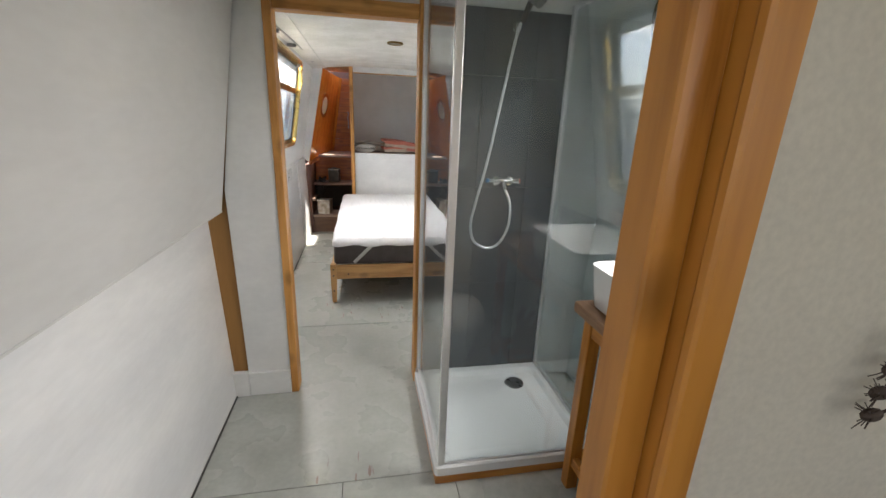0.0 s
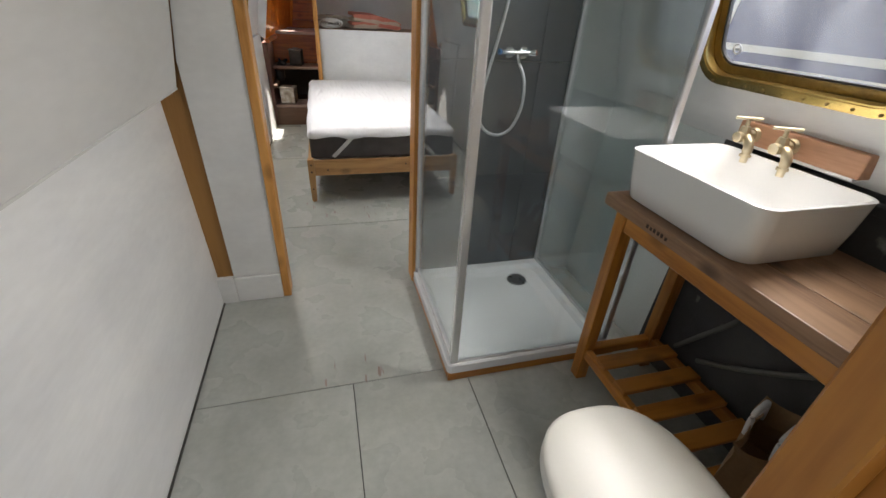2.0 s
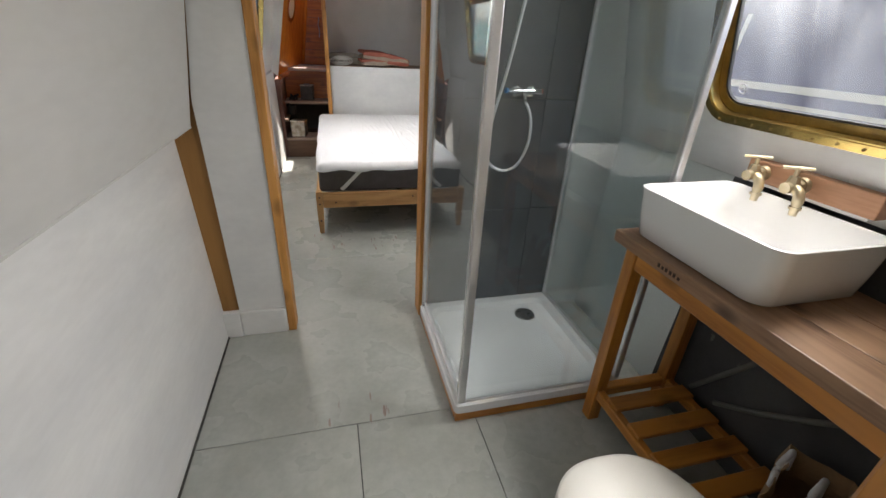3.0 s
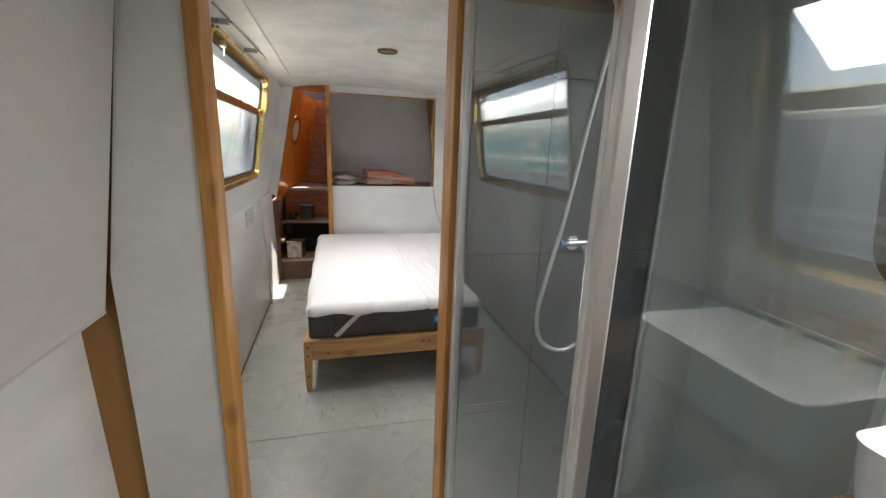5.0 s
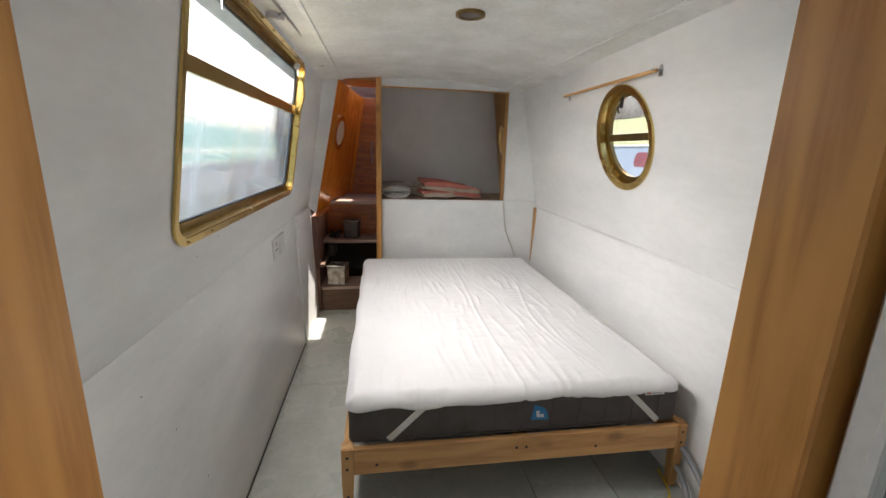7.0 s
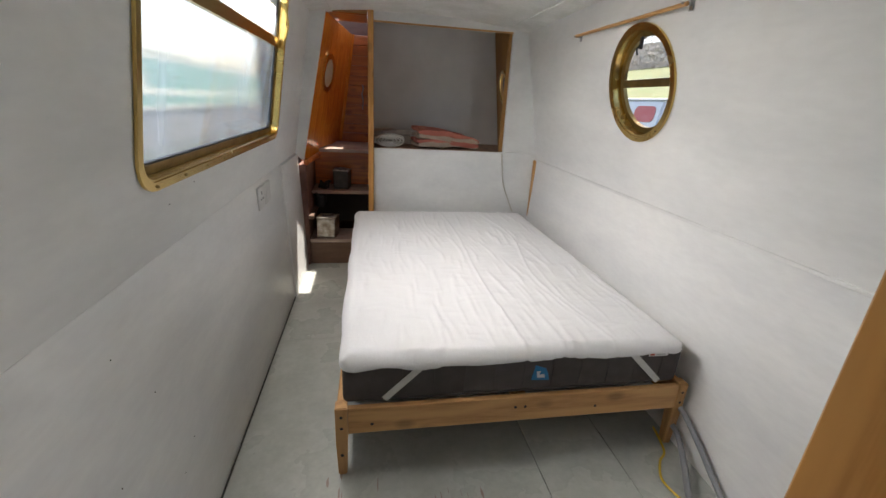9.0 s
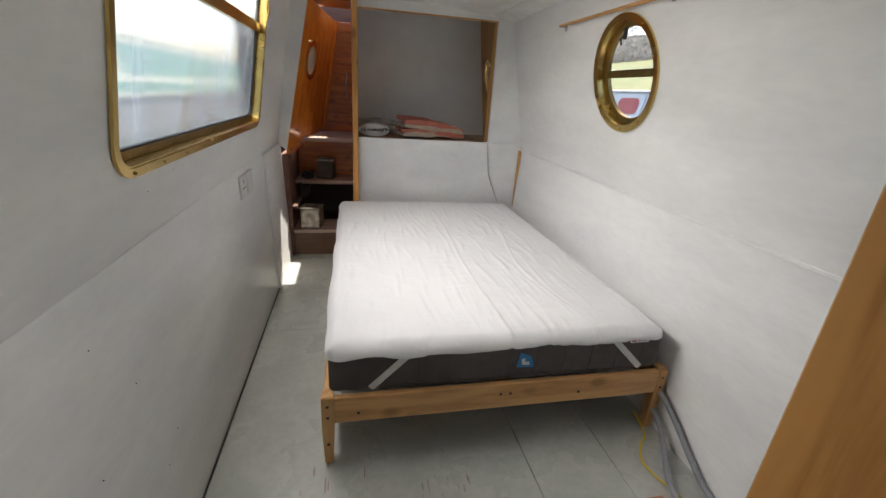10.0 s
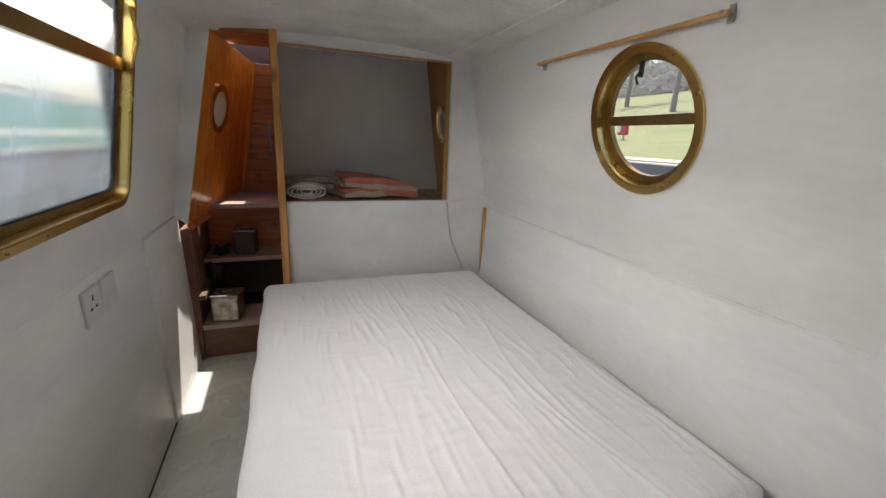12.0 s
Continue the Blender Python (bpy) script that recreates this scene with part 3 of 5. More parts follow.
solid("niche_ceiling", box((0.10, NY + 0.03, 1.99), (1.7, 6.7, 2.02), 0), WHITE, "white ceiling of the niche")
solid("bow_wall_outer", box((-0.6, 7.0, -0.1), (1.7, 7.05, 1.35), 0), HULL, "dark outer wall of the bow")
st = thing("wood_strip", (1.50, 5.87, 0.30), "narrow bare pine strip in the corner by the bed", "trim", kind="structure")
part("strip", box((1.500, 5.858, 0.30), (1.522, 5.882, 0.93), 0.003), PINE_Z, st)

# ---- stairs to the bow hatch ----
solid("stair_post", box((0.098, 5.83, 0.0), (0.1405, 5.885, 1.975), 0.004), HONEY_Z, "upright pine post between stairs and niche")
solid("stair_header", box((-0.24, 5.84, 1.928), (0.097, 5.885, 1.965), 0.003), PLY_Z, "dark wooden header above the stairs")
# Unseen face; its orange wood is chosen to bounce light onto the lining opposite.
solid("stair_side", box((0.100, 5.886, 0.0), (0.128, 6.80, 2.0), 0.002), MAHOG_Z, "unseen side wall of the stairs, orange to bounce light")
m = plane_at((-0.41, 5.81, 0.0), (0.0, 1, 0), (0.02, 0, 1))
solid("stair_side_lower", box((-0.445, 5.838, 0.0), (-0.385, 6.85, 0.84), 0.004), REDBROWN, "scuffed red-brown board beside the stairs")
bm = bmesh.new()
for i in range(4):
    box((-0.34, 5.887 + 0.09 * i, 1.925), (0.097, 5.976 + 0.09 * i, 1.945), 0.004, bm)
solid("stair_ceiling", bm, MAHOG_X, "varnished boards over the stairs")
bm = sheet(rect(*span(lu, 5.838, 0.842, 6.90, TOP)), [], 0.04, Matrix.Translation((-0.03, 0, 0)) @ M_LU)
solid("stair_side_upper", bm, MAHOG_X, "varnished wooden lining beside the stairs")
solid("stair_roof", box((-0.6, 5.90, 1.99), (0.13, 6.16, 2.03), 0), HULL, "dark roof over the stairs")
# Added outside the left wall only to stop sun leaking through its end gap.
solid("hull_side", box((-0.62, 5.55, -0.1), (-0.53, 7.0, 2.05), 0), HULL, "added dark box outside that blocks sun leaking in by the stairs")
solid("stair_back", box((-0.50, 6.83, 0.0), (0.13, 6.86, 2.03), 0), STAIRWOOD, "dark wall behind the boards")
solid("niche_outer", box((0.13, 6.66, 0.0), (1.7, 6.69, 2.03), 0), HULL, "dark outer wall behind the niche")
bm = sheet([(-0.396, 0.87), (-0.188, 1.935), (-0.32, 1.96), (-0.47, 0.93)], [], 0.004, plane_at((0, 5.8325, 0), (1, 0, 0), (0, 0, 1)))
solid("stair_reveal", bm, WHITE, "narrow white painted edge beside the stair door")
stairs = thing("stairs", (-0.14, 5.86, 0), "steep worn brown wooden steps up to the bow", "stairs", kind="structure")
for i, (z, ya, yb, t0) in enumerate(((0.225, 5.845, 6.16, TREAD), (0.585, 6.10, 6.42, TREAD), (0.935, 6.16, 6.85, TREAD))):
    part("tread", box((-0.384 if i else -0.384, ya, z - 0.03), (0.099, yb, z), 0.006, segments=2), t0, stairs)
part("riser", box((-0.384, 5.862, 0.0), (0.099, 5.885, 0.194), 0.003), STAIRWOOD, stairs)
part("riser", box((-0.384, 6.40, 0.226), (0.099, 6.42, 0.554), 0.003), GAP, stairs)
part("riser", box((-0.384, 6.40, 0.586), (0.099, 6.42, 0.904), 0.003), MAHOG_X, stairs)
solid("side_ledge", box((-0.384, 5.83, 0.40), (-0.345, 6.40, 0.43), 0.004), STAIRWOOD, "narrow dark ledge at the side of the stairs")

# ---- windows ----
def ring_part(name, outer, inner, depth, m, lift, mat, parent, label=""):
    return part(name, sheet(outer, [inner], depth, Matrix.Translation(m.to_3x3() @ Vector((0, 0, lift))) @ m), mat, parent, label, smooth=True)


def inset(b, d):
    return b[0] + d, b[1] + d, b[2] - d, b[3] - d


def boat_window(name, at, box4, m, bar_v, label, radius, pane):
    w = thing(name, at, label, "window", kind="structure")
    ring_part("flange", round_rect(*box4, radius), round_rect(*inset(box4, 0.022), radius - 0.018), 0.008, m, 0.010, BRASS, w)
    ring_part("reveal", round_rect(*inset(box4, 0.0225), radius - 0.018), round_rect(*inset(box4, 0.027), radius - 0.022), 0.045, m, 0.006, BRASS, w)
    ring_part("inner_frame", round_rect(*inset(box4, 0.0275), radius - 0.022), round_rect(*inset(box4, 0.052), radius - 0.04), 0.014, m, -0.026, DULL_BRASS, w, "dull brown inner frame")
    ring_part("seal", round_rect(*inset(box4, 0.0525), radius - 0.04), round_rect(*inset(box4, 0.058), radius - 0.044), 0.012, m, -0.028, DARK, w, "black rubber seal")
    i = inset(box4, 0.050)
    part("crossbar", sheet(rect(i[0], bar_v - 0.022, i[2], bar_v + 0.022), [], 0.026, Matrix.Translation(m.to_3x3() @ Vector((0, 0, -0.012))) @ m), BRASS, w)
    for a, b in ((i[1] + 0.003, bar_v - 0.0225), (bar_v + 0.0225, i[3] - 0.003)):
        p = part("pane", sheet(rect(i[0] + 0.004, a, i[2] - 0.004, b), [], 0.004, Matrix.Translation(m.to_3x3() @ Vector((0, 0, -0.034))) @ m), pane, w, "hazy wet window glass")
        p.visible_shadow = False
    bm = bmesh.new()
    n = 9
    for k in range(n):
        u = box4[0] + 0.09 + (box4[2] - box4[0] - 0.18) * k / (n - 1)
        for v in (box4[1] + 0.011, box4[3] - 0.011):
            q = m @ Vector((u, v, 0.0105))
            ball(q, 0.0045, bm=bm)
    part("screw_heads", bm, DULL_BRASS, w, "small brass screw heads", kind="stuff")
    return w


b1 = span(lu, *W1)
b2 = span(ru, *W2)
win1 = boat_window("window_1", (left_x(1.135), 4.25, 1.135), b1, M_LU, lu(0, 1.605)[1], "brass framed boat window with a hopper top light", 0.085, FROST)
win2 = boat_window("window_2", (right_x(1.75, 1.15), 1.75, 1.155), b2, M_RU, ru(0, 1.530)[1], "brass framed boat window above the basin", 0.11, STREAKED)
q = (b2[0] + 0.115, b2[1] + 0.100)
part("glass_mark", sheet(circle(*q, 0.016, 24), [circle(*q, 0.012, 24)], 0.001, Matrix.Translation(M_RU.to_3x3() @ Vector((0, 0, -0.0325))) @ M_RU), LIGHT_TAG, win2, "small round white mark on the glass")
part("glass_mark", sheet(rect(q[0] - 0.009, q[1] - 0.003, q[0] + 0.009, q[1] + 0.003), [], 0.001, Matrix.Translation(M_RU.to_3x3() @ Vector((0, 0, -0.0325))) @ M_RU), LIGHT_TAG, win2, "small round white mark on the glass")
# hopper catches and stay of the first window
bm = bmesh.new()
for u in (b1[0] + 0.20, b1[2] - 0.25):
    q = M_LU @ Vector((u, b1[3] - 0.055, 0.0))
    box((q.x - 0.004, q.y - 0.014, q.z - 0.016), (q.x + 0.022, q.y + 0.014, q.z + 0.012), 0.003, bm)
    cyl(q + Vector((0.012, 0, -0.012)), q + Vector((0.012, 0, -0.05)), 0.003, 8, bm=bm)
part("catch", bm, STEEL, win1, "small steel window catches")
e, sg = b1[2], -1
bm = bmesh.new()
for dv in (0.0,):
    a = M_LU @ Vector((e + sg * 0.03, lu(0, 1.60)[1], 0.006))
    b = M_LU @ Vector((e + sg * 0.012, lu(0, 1.70)[1], 0.018))
    c = M_LU @ Vector((e + sg * 0.03, lu(0, 1.80)[1], 0.0))
    tube([a, b, c], 0.007, 8, bm)
part("stay", bm, BRASS, win1, "bent brass stay of the hopper")

port = thing("window_3", (right_x(4.36, 1.5), 4.36, 1.24), "round brass porthole with a cross bar", "porthole", kind="structure")
ring_part("flange", circle(*pc, 0.266, 56), circle(*pc, 0.241, 56), 0.010, M_RU, 0.012, BRASS, port)
ring_part("reveal", circle(*pc, 0.2405, 56), circle(*pc, 0.233, 56), 0.075, M_RU, 0.009, BRASS, port)
ring_part("inner_ring", circle(*pc, 0.2325, 56), circle(*pc, 0.205, 56), 0.02, M_RU, -0.035, DULL_BRASS, port, "darker inner ring")
part("crossbar", sheet(rect(pc[0] - 0.21, pc[1] - 0.016, pc[0] + 0.21, pc[1] + 0.020), [], 0.02, Matrix.Translation(M_RU.to_3x3() @ Vector((0, 0, -0.030))) @ M_RU), DULL_BRASS, port)
pn = part("pane", sheet(circle(*pc, 0.2045, 56), [], 0.004, Matrix.Translation(M_RU.to_3x3() @ Vector((0, 0, -0.046))) @ M_RU), PANE, port, "clear glass")
pn.visible_shadow = False
q = M_RU @ Vector((pc[0], pc[1] + 0.200, -0.02))
bm = box(q + Vector((-0.02, -0.008, -0.05)), q + Vector((-0.006, 0.008, 0.004)), 0.003)
tube([q + Vector((-0.016, 0, -0.03)), q + Vector((-0.03, 0.004, -0.05)), q + Vector((-0.026, -0.004, -0.075))], 0.005, 8, bm)
part("catch", bm, DARK, port, "small dark catch")
bm = bmesh.new()
for k in range(10):
    a = 2 * math.pi * (k + 0.5) / 10
    ball(M_RU @ Vector((pc[0] + 0.252 * math.cos(a), pc[1] + 0.252 * math.sin(a), 0.0125)), 0.004, bm=bm)
part("screw_heads", bm, DULL_BRASS, port, "small brass screw heads", kind="stuff")


# ---- outside ----
bm = bmesh.new()
XS = (-400, -14.0, -13.9, -13.0, 6.6, 6.61, 8.6, 14.0, 40.0, 400)
ZS = (1.6, 1.1, 1.0, -0.9, -0.9, 1.08, 1.15, 1.95, 7.6, 11.0)
cols = [[bm.verts.new((x, y, z)) for y in (-400, 400)] for x, z in zip(XS, ZS)]
for a, b in zip(cols, cols[1:]):
    bm.faces.new((a[0], b[0], b[1], a[1]))
solid("ground", bm, GRASS, "grassy canal banks rising behind the towpath")
solid("water", sheet(rect(-13.6, -380, 6.6, 380), [rect(-0.475, -1.65, 1.565, 7.04)], 0.05, plane_at((0, 0, 0.25), (1, 0, 0), (0, 1, 0))), WATER, "still dark canal water")
solid("towpath", box((6.9, -300, 1.0), (8.5, 300, 1.17), 0.01), PATH_M, "pale gravel towpath along the bank")
solid("kerb", box((6.42, -300, -0.8), (6.88, 300, 1.14), 0.02), STONE, "rough stone canal edge")


def moored_boat(at, length, half, mat, low, label, band, ports=(), roof=None):
    x, y, z = at
    b = thing("narrowboat", at, label, "boat")
    bm = bmesh.new()
    prof = [(-half, -0.6), (half, -0.6), (half, 0.55), (-half, 0.55)]
    part("hull", box((x - half, y, -0.7), (x + half, y + length, z + 0.55), 0.03), low, b, "dark painted hull")
    own = bmesh.new()
    vs = []
    for yy in (y + 0.6, y + length - 0.6):
        vs.append([own.verts.new((x + dx, yy, z + dz)) for dx, dz in ((-half + 0.05, 0.555), (half - 0.05, 0.555), (half - 0.22, 1.55), (-half + 0.22, 1.55))])
    own.faces.new(vs[0])
    own.faces.new(vs[1])
    for i in range(4):
        own.faces.new((vs[0][i], vs[0][(i + 1) % 4], vs[1][(i + 1) % 4], vs[1][i]))
    bmesh.ops.bevel(own, geom=own.edges[:], offset=0.03, segments=2, affect="EDGES")
    part("cabin", own, mat, b)
    part("roof", box((x - half + 0.2, y + 0.55, z + 1.551), (x + half - 0.2, y + length - 0.55, z + 1.60), 0.02), roof or BOAT_CREAM, b, "pale roof")
    for s in (-1, 1):
        part("rubbing_strip", box((x + s * half - 0.02, y, z + 0.50), (x + s * half + 0.03, y + length, z + 0.56), 0.01), BOAT_CREAM, b, "pale coach line")
        o = Vector((x + s * (half - 0.05), y, z + 0.555))
        m = plane_at(o, (0, s, 0), (-s * 0.17, 0, 1))
        for u0, v0, u1, v1 in band:
            uu = (u0, u1) if s > 0 else (-u1, -u0)
            part("panel_line", sheet(rect(uu[0], v0, uu[1], v1), [], 0.004, Matrix.Translation(m.to_3x3() @ Vector((0, 0, 0.005))) @ m), BOAT_CREAM, b, "pale painted line")
        for u, v, r in ports:
            c = circle(u * s, v, r, 32)
            part("porthole", sheet(c, [circle(u * s, v, r * 0.78, 32)], 0.03, Matrix.Translation(m.to_3x3() @ Vector((0, 0, 0.03))) @ m), BOAT_CREAM, b, "pale porthole ring")
            part("porthole_pane", sheet(circle(u * s, v, r * 0.77, 32), [], 0.01, Matrix.Translation(m.to_3x3() @ Vector((0, 0, 0.016))) @ m), WATER, b, "dark porthole glass")
    return b


moored_boat((3.25, -8.3, 0.05), 12.6, 0.98, BOAT_BLUE, BOAT_BLUE, "indigo narrowboat with pale lines moored alongside", ((0.7, 0.540, 11.9, 0.576), (0.7, 0.465, 11.9, 0.487), (11.3, 0.577, 11.33, 0.92)), ((10.38, 0.85, 0.15), (8.2, 0.85, 0.15)))
moored_boat((-4.9, -2.5, 0.42), 24.0, 1.0, BOAT_GREEN, STONE, "green and cream narrowboat across the water", ((0.7, 0.22, 23.2, 0.31), (0.7, 0.90, 23.2, 0.97), (6.0, 0.311, 7.4, 0.899), (13.75, 0.311, 14.1, 0.899)), ())
bank_boat = moored_boat((6.0, 9.6, 0.06), 5.0, 0.42, BOAT_WHITE, STONE, "small white boat with a red side panel at the bank", (), (), BOAT_WHITE)
m = plane_at((5.63, 0, 0.615), (0, -1, 0), (0.17, 0, 1))
part("side_panel", sheet(round_rect(-11.05, 0.58, -10.35, 0.90, 0.12), [], 0.004, Matrix.Translation(m.to_3x3() @ Vector((0, 0, 0.006))) @ m), BOAT_RED, bank_boat, "faded red painted panel")

rb = thing("lifebuoy_box", (12.2, 16.05, 1.6), "small red and white lifebuoy box on a post", "lifebuoy box")
part("post", box((12.17, 16.02, 1.4), (12.23, 16.08, 2.2), 0.005), BOAT_CREAM, rb)
part("case", box((12.05, 15.85, 1.85), (12.25, 16.25, 2.32), 0.03), BOAT_RED, rb)
part("notice", box((12.04, 16.08, 1.95), (12.049, 16.22, 2.2), 0.002), LIGHT_TAG, rb)


def tree(x, y, z, h, seed):
    rnd = random.Random(seed)
    t = thing("tree", (x, y, z), "bare winter tree with thin twigs on the bank", "tree", "trees along the bank")
    bm = tube([(x, y, z - 0.3), (x + 0.1, y, z + h * 0.4), (x - 0.1, y + 0.1, z + h)], 0.05 * h / 2, 8, taper=0.2)
    part("trunk", bm, BARK, t)
    bm = bmesh.new()
    tips = []
    for k in range(16):
        b0 = z + h * rnd.uniform(0.3, 0.95)
        a = rnd.uniform(0, 6.28)
        ln = h * rnd.uniform(0.25, 0.5)
        e = Vector((x + ln * math.cos(a) * 0.8, y + ln * math.sin(a) * 0.8, b0 + ln * 0.6))
        tube([(x, y, b0), ((x + e.x) / 2, (y + e.y) / 2, (b0 + e.z) / 2 - 0.1), e], 0.02 * h / 2, 5, bm, taper=0.2)
        tips.append((Vector((x, y, b0)), e))
    part("limbs", bm, BARK, t)
    bm = bmesh.new()
    for s, e in tips:
        for k in range(26):
            p = s.lerp(e, rnd.uniform(0.4, 1.05)) + Vector((rnd.gauss(0, 0.06 * h), rnd.gauss(0, 0.06 * h), rnd.gauss(0, 0.05 * h)))
            r = h * rnd.uniform(0.012, 0.03)
            d1 = Vector((rnd.gauss(0, 1), rnd.gauss(0, 1), rnd.gauss(0, 1))).normalized() * r
            d2 = d1.orthogonal().normalized() * r * 0.6
            bm.faces.new([bm.verts.new(p + q) for q in (d1, d2, -d1, -d2)])
    part("crown", bm, LEAF, t, kind="stuff")


for k, (x, y, h) in enumerate(((21, 22, 7), (26, 31, 8), (24, 13, 6), (30, 42, 9), (28, 4, 7), (-20, 9, 7), (-22, 17, 8), (-21, 25, 7), (-24, 1, 8), (-19, 33, 7), (-23, -8, 8))):
    tree(x, y, 1.2 if x < 0 else 1.95 + (x - 14) * 0.217, h, k)
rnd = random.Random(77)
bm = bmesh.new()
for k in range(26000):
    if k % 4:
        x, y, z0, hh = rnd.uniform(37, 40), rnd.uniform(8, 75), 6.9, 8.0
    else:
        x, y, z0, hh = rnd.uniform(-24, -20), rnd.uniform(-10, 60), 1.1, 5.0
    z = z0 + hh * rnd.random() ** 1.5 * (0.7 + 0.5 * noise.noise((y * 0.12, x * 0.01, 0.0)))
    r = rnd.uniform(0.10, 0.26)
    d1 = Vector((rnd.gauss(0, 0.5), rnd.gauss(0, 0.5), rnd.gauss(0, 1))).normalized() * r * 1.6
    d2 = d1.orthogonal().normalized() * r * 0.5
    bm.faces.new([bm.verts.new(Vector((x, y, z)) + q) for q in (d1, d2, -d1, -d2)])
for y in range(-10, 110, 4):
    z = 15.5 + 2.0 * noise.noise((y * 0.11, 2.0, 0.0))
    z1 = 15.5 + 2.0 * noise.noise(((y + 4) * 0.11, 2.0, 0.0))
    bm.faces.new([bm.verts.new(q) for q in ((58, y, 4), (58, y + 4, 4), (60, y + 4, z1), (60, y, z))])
# WOODS carries the painted haze of the distance.
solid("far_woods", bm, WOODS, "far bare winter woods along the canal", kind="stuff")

# ---- bed ----
bed = thing("bed_frame", (0.70, 3.69, 0), "knotty pine double bed frame with tapered legs", "bed")
BX0, BX1, BY0, BY1 = -0.022, 1.412, 3.672, 5.74


def bed_leg(x, y, top, sx):
    own = bmesh.new()
    w, d = 0.044, 0.05
    lo = [(x - w * 0.36, y - d * 0.4, 0), (x + w * 0.36, y - d * 0.4, 0), (x + w * 0.36, y + d * 0.4, 0), (x - w * 0.36, y + d * 0.4, 0)]
    mid = [(x - w / 2, y - d / 2, 0.17), (x + w / 2, y - d / 2, 0.17), (x + w / 2, y + d / 2, 0.17), (x - w / 2, y + d / 2, 0.17)]
    up = [(a, b, top) for a, b, _ in mid]
    rows = [[own.verts.new(p) for p in r] for r in (lo, mid, up)]
    own.faces.new(rows[0])
    own.faces.new(rows[2])
    for r0, r1 in zip(rows, rows[1:]):
        for i in range(4):
            own.faces.new((r0[i], r0[(i + 1) % 4], r1[(i + 1) % 4], r1[i]))
    bmesh.ops.bevel(own, geom=own.edges[:], offset=0.004, segments=2, affect="EDGES")
    return own


for x, y, t in ((BX0 + 0.022, BY0 + 0.02, 0.314), (BX1 - 0.022, BY0 + 0.02, 0.314), (BX0 + 0.022, BY1 - 0.025, 0.36), (BX1 - 0.022, BY1 - 0.025, 0.36)):
    leg = part("leg", bed_leg(x, y, t, 0), PINE_Z, bed)
    if y < 4:
        for zz in (0.275, 0.225, 0.10):
            part("bolt_hole", cyl((x, y - 0.0256, zz), (x, y - 0.0225, zz), 0.006, 12), DARK, leg, "dark bolt hole")
rail = part("foot_rail", box((BX0 + 0.045, BY0 - 0.002, 0.196), (BX1 - 0.045, BY0 + 0.022, 0.308), 0.004, segments=2), PINE_X, bed)
for x, z in ((0.11, 0.235), (0.66, 0.262), (0.70, 0.262), (1.0, 0.24)):
    part("bolt_hole", cyl((x, BY0 - 0.0035, z), (x, BY0 + 0.0, z), 0.006, 12), DARK, rail, "dark bolt hole")
part("head_rail", box((BX0 + 0.045, BY1 - 0.03, 0.20), (BX1 - 0.045, BY1 - 0.006, 0.33), 0.004), PINE_X, bed)
for x in (BX0 + 0.006, BX1 - 0.03):
    part("side_rail", box((x, BY0 + 0.047, 0.196), (x + 0.024, BY1 - 0.052, 0.308), 0.004), PINE_Y, bed)
for k in range(14):
    y = 3.80 + k * 0.135
    part("slat", box((BX0 + 0.031, y, 0.285), (BX1 - 0.031, y + 0.07, 0.302), 0.002), PINE_X, bed)
part("centre_beam", box((0.68, BY0 + 0.024, 0.225), (0.72, BY1 - 0.032, 0.284), 0.003), PINE_Y, bed)
part("centre_leg", box((0.675, 4.55, 0), (0.725, 4.60, 0.224), 0.004), DARK, bed, "dark middle support leg")

mat_t = thing("mattress", (0.69, 4.7, 0.303), "thick charcoal fabric mattress on the bed frame", "mattress")
MX0, MX1, MY0, MY1, MZ0, MZ1 = 0.004, 1.375, 3.703, 5.735, 0.3035, 0.488
part("body", box((MX0, MY0, MZ0), (MX1, MY1, MZ1), 0.028, segments=4), MATTRESS, mat_t, smooth=True)
bm = bmesh.new()
for z in (MZ0 + 0.014, MZ1 - 0.016):
    tube(smooth_line([(MX0 + 0.02, MY0 + 0.004, z), (0.35, MY0 - 0.002, z), (0.7, MY0 - 0.002, z), (1.05, MY0 - 0.002, z), (MX1 - 0.02, MY0 + 0.004, z)], 4), 0.004, 6, bm)
part("piping", bm, MATTRESS, mat_t)
for k in range(11):
    x = 0.1 + k * 0.118
    part("quilt_seam", tube([(x, MY0 - 0.0006, MZ0 + 0.02), (x + 0.002, MY0 - 0.0012, 0.40), (x, MY0 - 0.0006, MZ1 - 0.02)], 0.0018, 5), MATTRESS, mat_t)
tag = part("brand_tag", sheet([(0, 0), (0.075, -0.004), (0.066, 0.03), (0.055, 0.05), (0.012, 0.066)], [], 0.002, plane_at((0.722, MY0 - 0.004, 0.362), (1, 0, 0), (0, 0, 1))), BLUE_TAG, mat_t, "blue and white folded fabric label")
part("tag_mark", sheet([(0.022, 0.012), (0.055, 0.010), (0.050, 0.026), (0.03, 0.024), (0.034, 0.040), (0.018, 0.040)], [], 0.001, plane_at((0.722, MY0 - 0.0065, 0.362), (1, 0, 0), (0, 0, 1))), LIGHT_TAG, tag)

# mattress cover: a thin quilted sheet with creases that hangs over the edges
cover = thing("mattress_cover", (0.69, 4.7, 0.49), "white quilted cotton mattress protector with creases", "mattress protector")
own = bmesh.new()
NXC, NYC = 200, 250
X0, X1, Y0, Y1 = MX0 - 0.016, MX1 + 0.004, MY0 - 0.018, MY1 + 0.012


